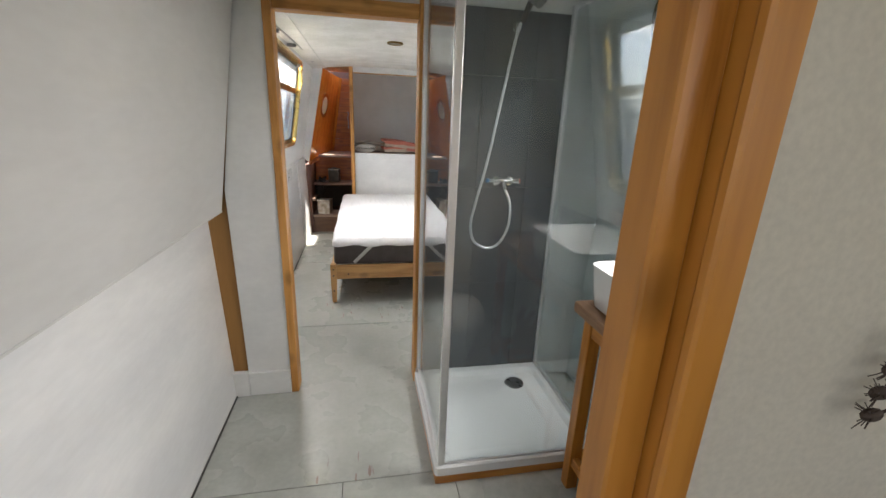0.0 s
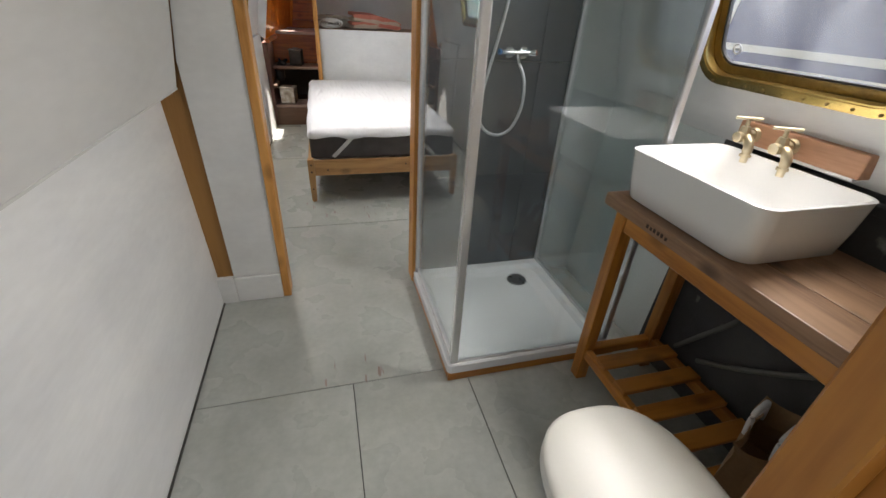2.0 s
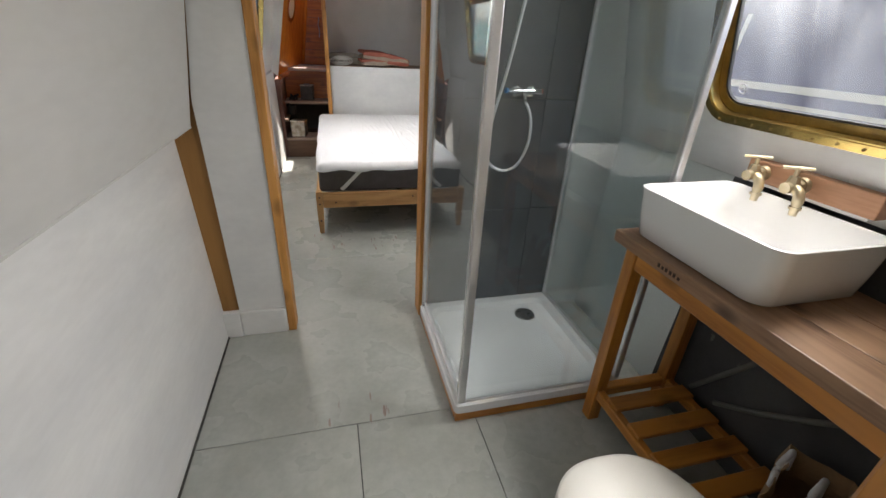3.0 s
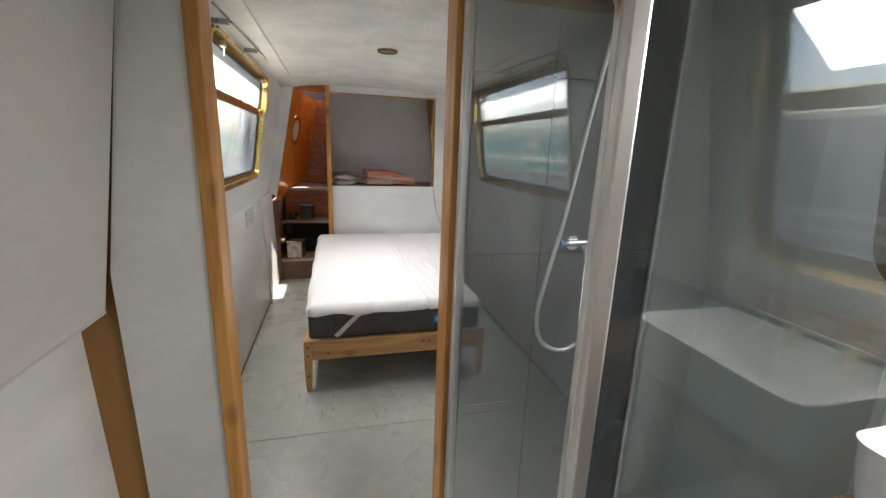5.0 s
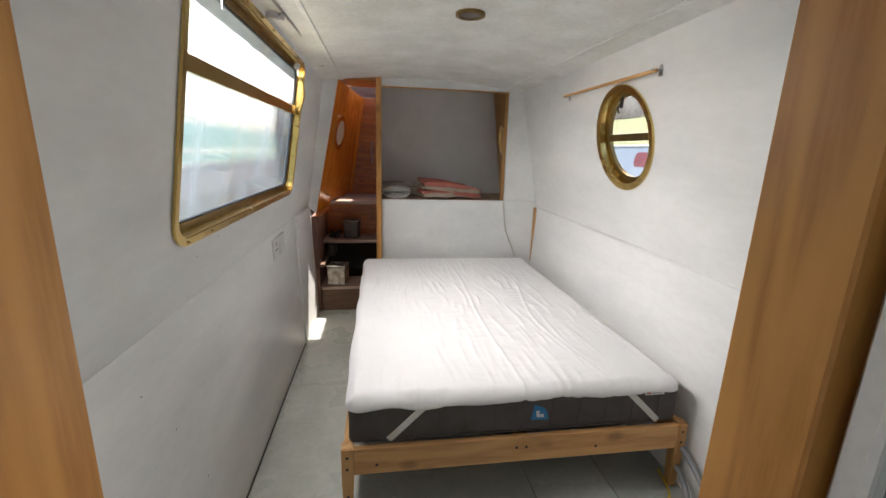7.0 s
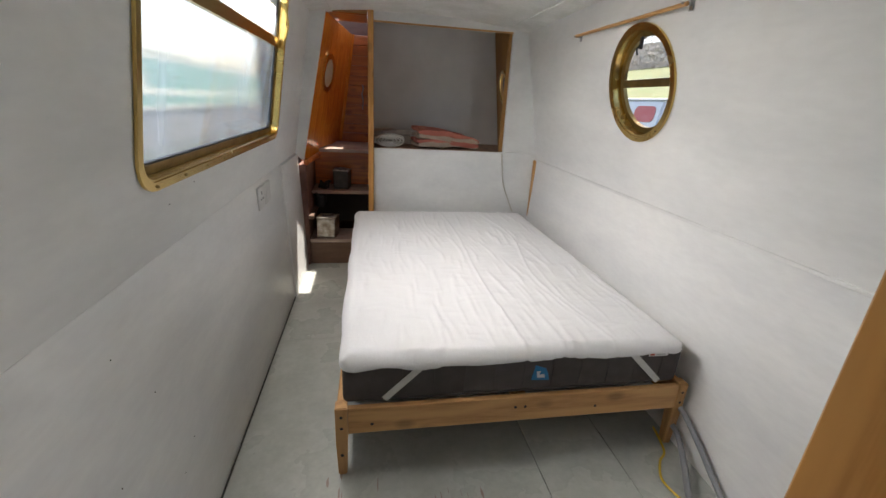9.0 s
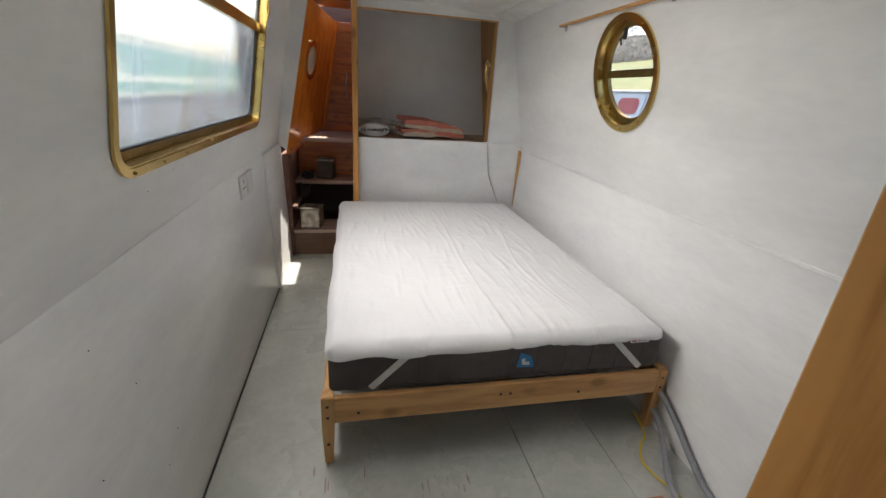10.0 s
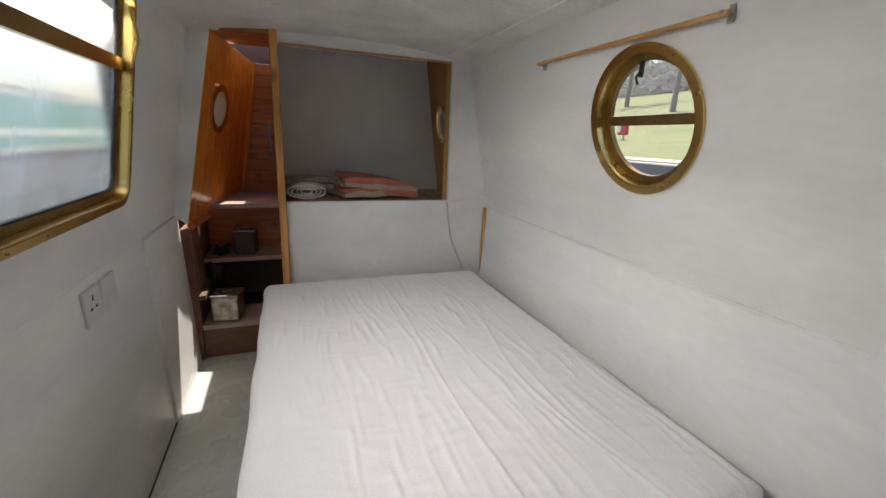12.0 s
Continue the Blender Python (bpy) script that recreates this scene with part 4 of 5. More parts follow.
def crease(x, y):
    v = 0.0
    w = 0.5 * noise.noise((x * 3.0, y * 1.2, 3.3)) + 0.3 * noise.noise((x * 7, y * 2.0, 8.1))
    s = noise.noise((x * 50 + 2.2 * noise.noise((x * 3, y * 2.2, 1.0)), y * 4.5, 0.4))
    v += 0.0125 * max(0.0, s) ** 1.4 * (0.5 + 0.7 * max(0, noise.noise((x * 3, y * 2.2, 5.5)) + 0.35))
    s2 = noise.noise((x * 12, y * 30 + 3 * noise.noise((x * 3, y * 4, 2.0)), 6.4))
    v += 0.004 * max(0.0, s2)
    for lx, k in ((0.68, 0.012), (1.02, 0.05)):
        d = (x - lx - k * math.sin(y * 4)) / 0.006
        v += 0.006 * math.exp(-d * d)
    return v + 0.003 * w


grid = []
for j in range(NYC + 1):
    row = []
    for i in range(NXC + 1):
        u, w = i / NXC, j / NYC
        x, y = X0 + (X1 - X0) * u, Y0 + (Y1 - Y0) * w
        ex, ey = min(x - X0, X1 - x), min(y - Y0, Y1 - y)
        e = min(ex, ey)
        corner = math.hypot(max(0.07 - ex, 0), max(0.07 - ey, 0))
        z = MZ1 + 0.020 + crease(x, y)
        if e < 0.05:
            f = 1 - e / 0.05
            z -= 0.040 * f * f + 0.012 * f ** 3 * noise.noise((x * 9, y * 9, 2.2))
        if e < 1e-6:
            z -= 0.004
        # wavy free edge
        wob = 0.008 * noise.noise((x * 6, y * 6, 7.7)) * max(0, 1 - e / 0.06)
        if corner > 0.07:
            x += (corner - 0.07) * 0.6 * (1 if x < 0.7 else -1)
            y += (corner - 0.07) * 0.6 * (1 if y < 4.7 else -1)
        row.append(own.verts.new((x + wob, y + wob * 0.7, z)))
    grid.append(row)
for j in range(NYC):
    for i in range(NXC):
        own.faces.new((grid[j][i], grid[j][i + 1], grid[j + 1][i + 1], grid[j + 1][i]))
top_faces = own.faces[:]
under = [[own.verts.new((v.co.x * 1.0, v.co.y, v.co.z - 0.010)) for v in row] for row in grid]
for j in range(NYC):
    for i in range(NXC):
        if i in (0, NXC - 1) or j in (0, NYC - 1):
            own.faces.new((under[j][i], under[j + 1][i], under[j + 1][i + 1], under[j][i + 1]))
for j in range(NYC):
    own.faces.new((grid[j][0], grid[j + 1][0], under[j + 1][0], under[j][0]))
    own.faces.new((grid[j][NXC], under[j][NXC], under[j + 1][NXC], grid[j + 1][NXC]))
for i in range(NXC):
    own.faces.new((grid[0][i], under[0][i], under[0][i + 1], grid[0][i + 1]))
    own.faces.new((grid[NYC][i], grid[NYC][i + 1], under[NYC][i + 1], under[NYC][i]))
loose = [v for v in own.verts if not v.link_faces]
bmesh.ops.delete(own, geom=loose, context="VERTS")
part("cloth", own, SHEET, cover, smooth=True)
for a, b in (((0.30, 0.462), (0.155, 0.318)), ((1.13, 0.468), (1.285, 0.318))):
    d = Vector((b[0] - a[0], 0, b[1] - a[1])).normalized()
    nrm = Vector((d.z, 0, -d.x)) * 0.013
    own = bmesh.new()
    fr = [Vector((a[0], MY0 - 0.006, a[1])), Vector((b[0], MY0 - 0.004, b[1]))]
    v = [own.verts.new(p + s * nrm + Vector((0, dy, 0))) for dy in (0, 0.002) for p in fr for s in (-1, 1)]
    for f in ((0, 1, 3, 2), (4, 6, 7, 5), (0, 4, 5, 1), (2, 3, 7, 6), (0, 2, 6, 4), (1, 5, 7, 3)):
        own.faces.new([v[i] for i in f])
    part("corner_strap", own, ELASTIC, cover, "white elastic corner strap")
lab = part("care_label", box((1.20, MY0 - 0.0195, 0.452), (1.285, MY0 - 0.018, 0.468), 0.0), LIGHT_TAG, cover, "small white printed care label")
part("label_print", box((1.205, MY0 - 0.0205, 0.456), (1.225, MY0 - 0.0198, 0.464), 0.0), RED_INK, lab)
part("label_print", box((1.232, MY0 - 0.0205, 0.458), (1.272, MY0 - 0.0198, 0.462), 0.0), STEEL, lab)

# ---- niche contents ----
def folded(name, at, size, mat, label, category, layers, seed, stripe=None, turn=0.0, slump=0.0):
    t = thing(name, at, label, category)
    rnd = random.Random(seed)
    for k in range(layers):
        own = bmesh.new()
        h = size[2] / layers
        bmesh.ops.create_cube(own, size=1.0, matrix=Matrix.Diagonal((size[0] * rnd.uniform(0.92, 1.0), size[1] * rnd.uniform(0.9, 1), h * 0.96, 1)))
        bmesh.ops.subdivide_edges(own, edges=own.edges[:], cuts=9, use_grid_fill=True)
        for v in own.verts:
            ex = abs(v.co.x) / (size[0] / 2)
            v.co.z *= 1 - 0.65 * ex ** 6
            v.co.z += 0.020 * noise.noise((v.co.x * 8, v.co.y * 9, k * 3.1 + seed)) - 0.35 * h * max(0, ex - 0.55)
            v.co.z -= slump * k * (v.co.x / size[0] + 0.5) ** 1.5
            v.co += Vector((0.010 * noise.noise((v.co.y * 12, v.co.z * 20, seed)), 0.010 * noise.noise((v.co.x * 10, seed, v.co.z * 20)), 0))
        zmin = min(v.co.z for v in own.verts) if k == 0 else -h * 0.5
        bmesh.ops.transform(own, matrix=Matrix.Translation(Vector(at) + Vector((0, 0, k * h - (zmin if k == 0 else -h * 0.5)))) @ pose(0, 0, 0, 0, 0, turn + rnd.uniform(-3, 3)), verts=own.verts)
        part("fold", own, stripe if (stripe and k % 2) else mat, t, "" if not (stripe and k % 2) else "faded red striped fold", smooth=True)
    return t


folded("blanket", (0.75, 6.10, 0.986), (0.56, 0.30, 0.17), BEIGECLOTH, "slumped folded beige cloth with faded red stripes", "blanket", 4, 3, REDCLOTH, 8, 0.026)
folded("grey_blanket", (0.31, 6.30, 0.986), (0.36, 0.22, 0.12), BLANKET, "folded grey-beige wool blanket", "blanket", 3, 5, None, 4)
tw = thing("rolled_towel", (0.30, 6.06, 0.986), "loosely rolled white towel on the niche shelf", "towel")
bm = bmesh.new()
for k in range(4):
    r = 0.042 - k * 0.010
    pts = [(0.27 + 0.115 * math.cos(a) * (r / 0.042), 5.99 + 0.006 * k, 1.034 + r * 0.95 * math.sin(a)) for a in [2 * math.pi * j / 24 for j in range(24)]]
    for j in range(24):
        a, b = Vector(pts[j]), Vector(pts[(j + 1) % 24])
        q = [bm.verts.new(p) for p in (a, b, b + Vector((0.015, 0.15, 0.004)), a + Vector((0.015, 0.15, 0.004)))]
        bm.faces.new(q)
bmesh.ops.remove_doubles(bm, verts=bm.verts, dist=0.0005)
bmesh.ops.solidify(bm, geom=bm.faces[:], thickness=0.007)
part("roll", bm, TOWEL, tw, smooth=True)

cord = thing("cord", (1.215, 5.87, 0.45), "off-white cord hanging from the niche corner", "cord")
part("strand", tube(smooth_line([(1.213, 5.879, 0.975), (1.222, 5.872, 0.88), (1.25, 5.874, 0.72), (1.30, 5.876, 0.60), (1.35, 5.862, 0.48)], 8), 0.005, 8), ROPE, cord, smooth=True)

# ---- stair things ----
def tin(name, lo, hi, mat, label):
    t = thing(name, ((lo[0] + hi[0]) / 2, (lo[1] + hi[1]) / 2, lo[2]), label, "tin box")
    tw_ = pose(0, 0, 0, 0, 0, -9)
    part("body", box(lo, (hi[0], hi[1], hi[2] - 0.012), 0.012, segments=3, turn=tw_), mat, t)
    part("lid", box((lo[0] - 0.003, lo[1] - 0.003, hi[2] - 0.0115), (hi[0] + 0.003, hi[1] + 0.003, hi[2]), 0.005, segments=2, turn=tw_), TIN, t, "pale worn lid")
    c = ((lo[0] + hi[0]) / 2, (lo[1] + hi[1]) / 2)
    part("recess", cyl((c[0], c[1], hi[2] + 0.0002), (c[0], c[1], hi[2] + 0.002), 0.048, 28), TIN_DARK, t, "dark round recess")
    part("handle", box((c[0] - 0.03, c[1] - 0.007, hi[2] + 0.0022), (c[0] + 0.03, c[1] + 0.007, hi[2] + 0.014), 0.004), TIN, t)


tin("square_tin", (-0.325, 5.88, 0.2255), (-0.165, 6.03, 0.40), TIN, "square tarnished metal tin on the lowest step")
tin("dark_tin", (-0.20, 6.16, 0.5855), (-0.065, 6.28, 0.755), TIN_DARK, "square blackened metal tin on the second step")
hk = thing("mooring_gear", (-0.31, 6.2, 0.43), "small dark tangle of mooring gear", "mooring gear")
bm = bmesh.new()
rnd = random.Random(4)
for k in range(5):
    c = Vector((-0.33 + 0.012 * k, 6.14 + 0.03 * k, 0.545 + 0.02 * k))
    tube(smooth_line([c + Vector((0.04 * math.cos(a + k), 0.04 * math.sin(a), 0.02 * math.sin(2 * a + k))) for a in (0, 1.3, 2.6, 3.9, 5.2)], 4, True), 0.010, 7, bm, True)
box((-0.36, 6.11, 0.431), (-0.28, 6.30, 0.54), 0.015, bm)
part("coil", bm, DARK, hk, smooth=True)

# boarded cabin side by the stairs: upright boards, brass porthole ring, rounded end
lf = thing("side_lining", (-0.30, 6.1, 0.88), "varnished orange-red boarded cabin side with a brass porthole", "board wall", kind="structure")
A0, A1 = Vector((-0.392, 5.838, 0.87)), Vector((-0.192, 5.838, 1.922))
B0, B1 = Vector((-0.185, 6.77, 0.955)), Vector((-0.045, 6.77, 1.90))
for k in range(7):
    own = bmesh.new()
    f0, f1 = k / 7 + 0.0012, (k + 1) / 7 - 0.0012
    fr = [A0.lerp(B0, f0), A0.lerp(B0, f1), A1.lerp(B1, f1), A1.lerp(B1, f0)]
    nn = (fr[1] - fr[0]).cross(fr[3] - fr[0]).normalized()
    if nn.x > 0:
        nn = -nn
    vs = [own.verts.new(p) for p in fr] + [own.verts.new(p + nn * 0.026) for p in fr]
    for f in ((0, 1, 2, 3), (7, 6, 5, 4), (0, 4, 5, 1), (1, 5, 6, 2), (2, 6, 7, 3), (3, 7, 4, 0)):
        own.faces.new([vs[i] for i in f])
    bmesh.ops.bevel(own, geom=own.edges[:], offset=0.0012, segments=1, affect="EDGES")
    part("board", own, MAHOG_Z, lf)
part("leading_edge", tube([B0 + Vector((0.004, 0.006, 0)), B0.lerp(B1, 0.5) + Vector((0.004, 0.006, 0)), B1 + Vector((0.004, 0.006, 0))], 0.020, 14), MAHOG_Z, lf, "rounded varnished edge", smooth=True)
part("bottom_rail", tube([A0 + Vector((0.012, 0.0, -0.012)), A0.lerp(B0, 0.30) + Vector((0.012, 0, -0.012))], 0.022, 12), MAHOG_X, lf, smooth=True)
cD = A0.lerp(B0, 0.30).lerp(A1.lerp(B1, 0.30), 0.62)
uD, vD = (B0 - A0).normalized(), (A1 - A0).normalized()
mD = plane_at(cD, uD, vD)
off = Vector((0, 0, 0.012 if (mD.to_3x3() @ Vector((0, 0, 1))).x > 0 else -0.002))
part("porthole_ring", sheet(circle(0, 0, 0.145, 36), [circle(0, 0, 0.105, 36)], 0.012, Matrix.Translation(mD.to_3x3() @ off) @ mD), BRASS, lf, "polished brass ring")
# The pane's daylight is put into its cream colour; nothing shines through it.
part("porthole_pane", sheet(circle(0, 0, 0.1045, 36), [], 0.004, Matrix.Translation(mD.to_3x3() @ (off - Vector((0, 0, 0.005)))) @ mD), BOAT_CREAM, lf, "opaque cream disc painted as a daylit round pane")
bw = thing("boarded_wall", (0.0, 6.84, 0.94), "varnished orange-red horizontal board wall behind the stairs", "board wall", kind="structure")
for k in range(11):
    z = 0.936 + k * 0.088
    part("board", box((-0.46, 6.80, z), (0.10, 6.825, z + 0.085), 0.004), MAHOG_X, bw)
bm = tube(smooth_line([(0.045, 6.785, 1.47), (0.052, 6.77, 1.44), (0.04, 6.77, 1.39), (0.05, 6.775, 1.33), (0.044, 6.785, 1.25)], 6), 0.006, 8)
hc = thing("chain", (0.045, 6.78, 1.25), "small steel chain on the board wall", "chain")
part("links", bm, STEEL, hc, smooth=True)

# ---- ceiling lamp, rails, sockets ----
cl = thing("ceiling_light", (0.503, 4.18, ceiling_z(0.503) - 0.012), "flat round dull brass ceiling light", "ceiling light")
part("rim", sheet(circle(0, 0, 0.062, 36), [circle(0, 0, 0.046, 36)], 0.012, plane_at((0.503, 4.18, ceiling_z(0.503) - 0.013), (1, 0, 0), (0, -1, 0))), DULL_BRASS, cl)
part("lens", cyl((0.503, 4.18, ceiling_z(0.503) - 0.009), (0.503, 4.18, ceiling_z(0.503) - 0.001), 0.0455, 30), STEEL, cl, "dark unlit lens")

rod = thing("curtain_rod", (1.315, 4.5, 1.76), "slim bare wooden curtain rod above the porthole", "curtain rod")
part("rod", cyl((right_x(4.03, 1.76) - 0.035, 4.03, 1.76), (right_x(4.99, 1.76) - 0.035, 4.99, 1.768), 0.0085, 12), PINE_Y, rod, smooth=True)
for y in (4.045, 4.975):
    x = right_x(y, 1.762)
    br = part("bracket", box((x - 0.006, y - 0.012, 1.74), (x + 0.001, y + 0.012, 1.79), 0.003), STEEL, rod, "small steel bracket")
    part("arm", cyl((x - 0.046, y, 1.764), (x - 0.004, y, 1.764), 0.005, 8), STEEL, br)
tr = thing("curtain_track", (-0.27, 4.4, 1.87), "thin metal curtain track above the window", "curtain track")
part("track", cyl((-0.252, 3.30, 1.885), (-0.235, 5.35, 1.945), 0.006, 10), STEEL, tr, smooth=True)
for f in (0.1, 0.42, 0.97):
    q = Vector((-0.252, 3.30, 1.885)).lerp(Vector((-0.235, 5.35, 1.945)), f)
    part("bracket", box((left_x(q.z) - 0.004, q.y - 0.008, q.z - 0.03), (q.x + 0.006, q.y + 0.008, q.z - 0.006), 0.002), STEEL, tr)

for y in (4.66, 4.80):
    so = thing("wall_socket", (left_x(0.85), y, 0.80), "white single wall socket plate on the side panel" if y < 4.7 else "white switched outlet plate beside the socket", "socket", "sockets by the stairs")
    x = left_x(0.85)
    pl = part("plate", box((x - 0.002, y - 0.058, 0.79), (x + 0.010, y + 0.058, 0.905), 0.004, segments=2), SOCKET, so)
    if y > 4.7:
        part("switch", box((x + 0.0102, y - 0.012, 0.833), (x + 0.0135, y + 0.012, 0.858), 0.002), SOCKET, pl)
        continue
    for dy, dz, a, b in ((0, 0.028, 0.004, 0.009), (-0.018, -0.004, 0.008, 0.004), (0.018, -0.004, 0.008, 0.004)):
        part("pin_hole", box((x + 0.0102, y + dy - a, 0.845 + dz - b), (x + 0.0110, y + dy + a, 0.845 + dz + b), 0), DARK, pl)

# nail heads in the left wall
nl = thing("nail_heads", (left_x(0.7), 3.4, 0.3), "a few small dark nail heads in the wall", "nails", kind="stuff")
bm = bmesh.new()
for y, z in ((3.65, 1.06), (3.30, 0.80), (3.42, 0.62), (3.22, 0.52), (3.55, 0.35), (3.46, 0.30), (3.82, 1.09)):
    ball((left_x(z) + 0.001, y, z), 0.0016, bm=bm)
part("nail", bm, DARK, nl, kind="stuff")

# cables by the bed
for k, pts in enumerate((((1.405, 3.74, 0.20), (1.402, 3.64, 0.185), (1.398, 3.52, 0.12), (1.392, 3.42, 0.06), (1.385, 3.30, 0.016), (1.37, 2.95, 0.015)), ((1.40, 3.72, 0.10), (1.38, 3.62, 0.095), (1.33, 3.50, 0.05), (1.27, 3.38, 0.018), (1.23, 3.2, 0.014), (1.21, 2.95, 0.014)))):
    cb = thing("conduit", pts[0], "grey flexible plastic conduit on the floor", "cable conduit", "conduits by the bed")
    part("hose", tube(smooth_line(pts, 8), 0.0125, 10), PIPE, cb, smooth=True)
yc = thing("yellow_cable", (1.33, 3.6, 0.0), "thin yellow cable lying on the floor", "cable")
part("wire", tube(smooth_line([(1.375, 3.75, 0.02), (1.345, 3.63, 0.007), (1.29, 3.58, 0.006), (1.24, 3.50, 0.006), (1.25, 3.42, 0.006), (1.28, 3.34, 0.006), (1.26, 3.2, 0.006)], 8), 0.005, 8), YELLOW, yc, smooth=True)
rbz = thing("board_offcut", (1.05, 3.25, 0), "flat red-brown board lying on the floor", "board")
part("board", box((0.86, 3.12, 0.0), (1.21, 3.345, 0.016), 0.003), material("red board", (0.42, 0.18, 0.10), 0.5, second=(0.36, 0.15, 0.085), grain=10), rbz)

# ---- shower ----
SX0, SX1, SY0, SY1, SZ = 0.492, 1.200, 1.868, 2.548, 0.085
tray = thing("shower_tray", (0.85, 2.2, 0), "white square shower tray on a pine plinth", "shower tray")
part("plinth", box((SX0 + 0.004, SY0 + 0.004, 0), (SX1 + 0.05, SY0 + 0.024, 0.042), 0.003), AMBER_X, tray, "amber pine plinth board")
part("plinth", box((SX0 + 0.004, SY0 + 0.025, 0), (SX0 + 0.024, 2.564, 0.042), 0.003), AMBER_Y, tray, "amber pine plinth board")
own = bmesh.new()
loops = []
for b, z, r in (((SX0, SY0, SX1, SY1), 0.043, 0.02), ((SX0, SY0, SX1, SY1), SZ - 0.006, 0.02), ((SX0 + 0.006, SY0 + 0.006, SX1 - 0.006, SY1 - 0.006), SZ, 0.02), ((SX0 + 0.045, SY0 + 0.045, SX1 - 0.045, SY1 - 0.045), SZ - 0.001, 0.05), ((SX0 + 0.062, SY0 + 0.062, SX1 - 0.062, SY1 - 0.062), SZ - 0.022, 0.05), ((SX0 + 0.10, SY0 + 0.10, SX1 - 0.10, SY1 - 0.10), SZ - 0.027, 0.05)):
    loops.append([own.verts.new((u, v, z)) for u, v in round_rect(*b, r, 6)])
own.faces.new(loops[0])
for a, b in zip(loops, loops[1:]):
    for i in range(len(a)):
        own.faces.new((a[i], a[(i + 1) % len(a)], b[(i + 1) % len(a)], b[i]))
own.faces.new(loops[-1])
part("basin", own, ACRYLIC, tray, smooth=False)
dr = part("drain", cyl((1.012, 2.40, SZ - 0.0268), (1.012, 2.40, SZ - 0.020), 0.052, 32, 0.047), STEEL, tray, "brushed steel drain cover")
enc = thing("shower_enclosure", (0.85, 2.2, SZ), "glass shower enclosure with chrome profiles, door closed", "shower enclosure")
GT = 1.90


def pane_of(name, lo, hi):
    p = part(name, box(lo, hi, 0), SHOWER_GLASS, enc, "clear greenish glass")
    p.visible_shadow = False
    return p


GX = SX0 + 0.024
pane_of("side_pane", (GX - 0.003, SY0 + 0.045, SZ + 0.02), (GX + 0.003, 2.53, GT - 0.02))
pane_of("front_pane", (GX + 0.018, SY0 + 0.015, SZ + 0.009), (SX1 - 0.030, SY0 + 0.021, GT - 0.031))
pane_of("wall_pane", (SX1 - 0.018, SY0 + 0.035, SZ + 0.02), (SX1 - 0.012, 2.52, GT - 0.02))
part("corner_profile", box((GX - 0.012, SY0 + 0.008, SZ + 0.001), (GX + 0.016, SY0 + 0.026, GT), 0.004, segments=2), ALU, enc, "bright aluminium profile")
part("door_profile", box((GX - 0.010, SY0 + 0.028, SZ + 0.012), (GX + 0.008, SY0 + 0.046, GT), 0.004, segments=2), CHROME, enc, "chrome door edge")
part("wall_profile", box((GX - 0.012, 2.530, SZ + 0.001), (GX + 0.012, 2.556, GT), 0.004), ALU, enc, "bright aluminium profile")
part("wall_profile", box((SX1 - 0.030, 2.520, SZ + 0.001), (SX1 - 0.002, 2.538, GT), 0.004), ALU, enc, "bright aluminium profile")
part("front_profile", box((SX1 - 0.028, SY0 + 0.008, SZ + 0.001), (SX1 - 0.002, SY0 + 0.036, GT), 0.004), ALU, enc, "bright aluminium profile")
part("bottom_rail", box((GX - 0.010, SY0 + 0.047, SZ + 0.0005), (GX + 0.010, 2.529, SZ + 0.020), 0.003), ALU, enc)
part("front_track", box((GX + 0.018, SY0 + 0.010, SZ + 0.0005), (SX1 - 0.030, SY0 + 0.026, SZ + 0.008), 0.002), ALU, enc)
part("bottom_rail", box((SX1 - 0.026, SY0 + 0.038, SZ + 0.0005), (SX1 - 0.006, 2.519, SZ + 0.020), 0.003), ALU, enc)
part("top_rail", box((GX + 0.018, SY0 + 0.006, GT - 0.03), (SX1 - 0.030, SY0 + 0.034, GT), 0.003), ALU, enc)
part("top_rail", box((GX - 0.012, SY0 + 0.048, GT - 0.02), (GX + 0.012, 2.528, GT), 0.003), ALU, enc)
part("roller", cyl((GX - 0.022, 2.50, SZ + 0.03), (GX - 0.011, 2.50, SZ + 0.03), 0.012, 16), STEEL, enc, "small grey roller")

mx = thing("shower_mixer", (0.90, 2.53, 1.12), "chrome bar shower mixer with red and blue caps", "shower mixer")
part("body", cyl((0.850, 2.514, 1.122), (0.948, 2.514, 1.122), 0.012, 20), CHROME, mx, smooth=True)
for x, col in ((0.850, BLUE_TAG), (0.948, RED_INK)):
    s = -1 if x < 0.9 else 1
    kb = part("tap_handle", cyl((x, 2.514, 1.122), (x + s * 0.030, 2.504, 1.125), 0.011, 16, 0.018), CHROME, mx, smooth=True)
    part("cap", cyl((x + s * 0.0295, 2.504, 1.125), (x + s * 0.034, 2.5035, 1.1254), 0.011, 16), col, kb, "coloured cap")
for x in (0.868, 0.932):
    part("inlet", cyl((x, 2.515, 1.122), (x, 2.5385, 1.122), 0.022, 18, 0.028), CHROME, mx, smooth=True)
part("outlet", cyl((0.905, 2.510, 1.112), (0.905, 2.490, 1.078), 0.010, 14), CHROME, mx)
ho = thing("shower_hose", (0.83, 2.46, 0.81), "flexible chrome shower hose hanging in a loop", "shower hose")
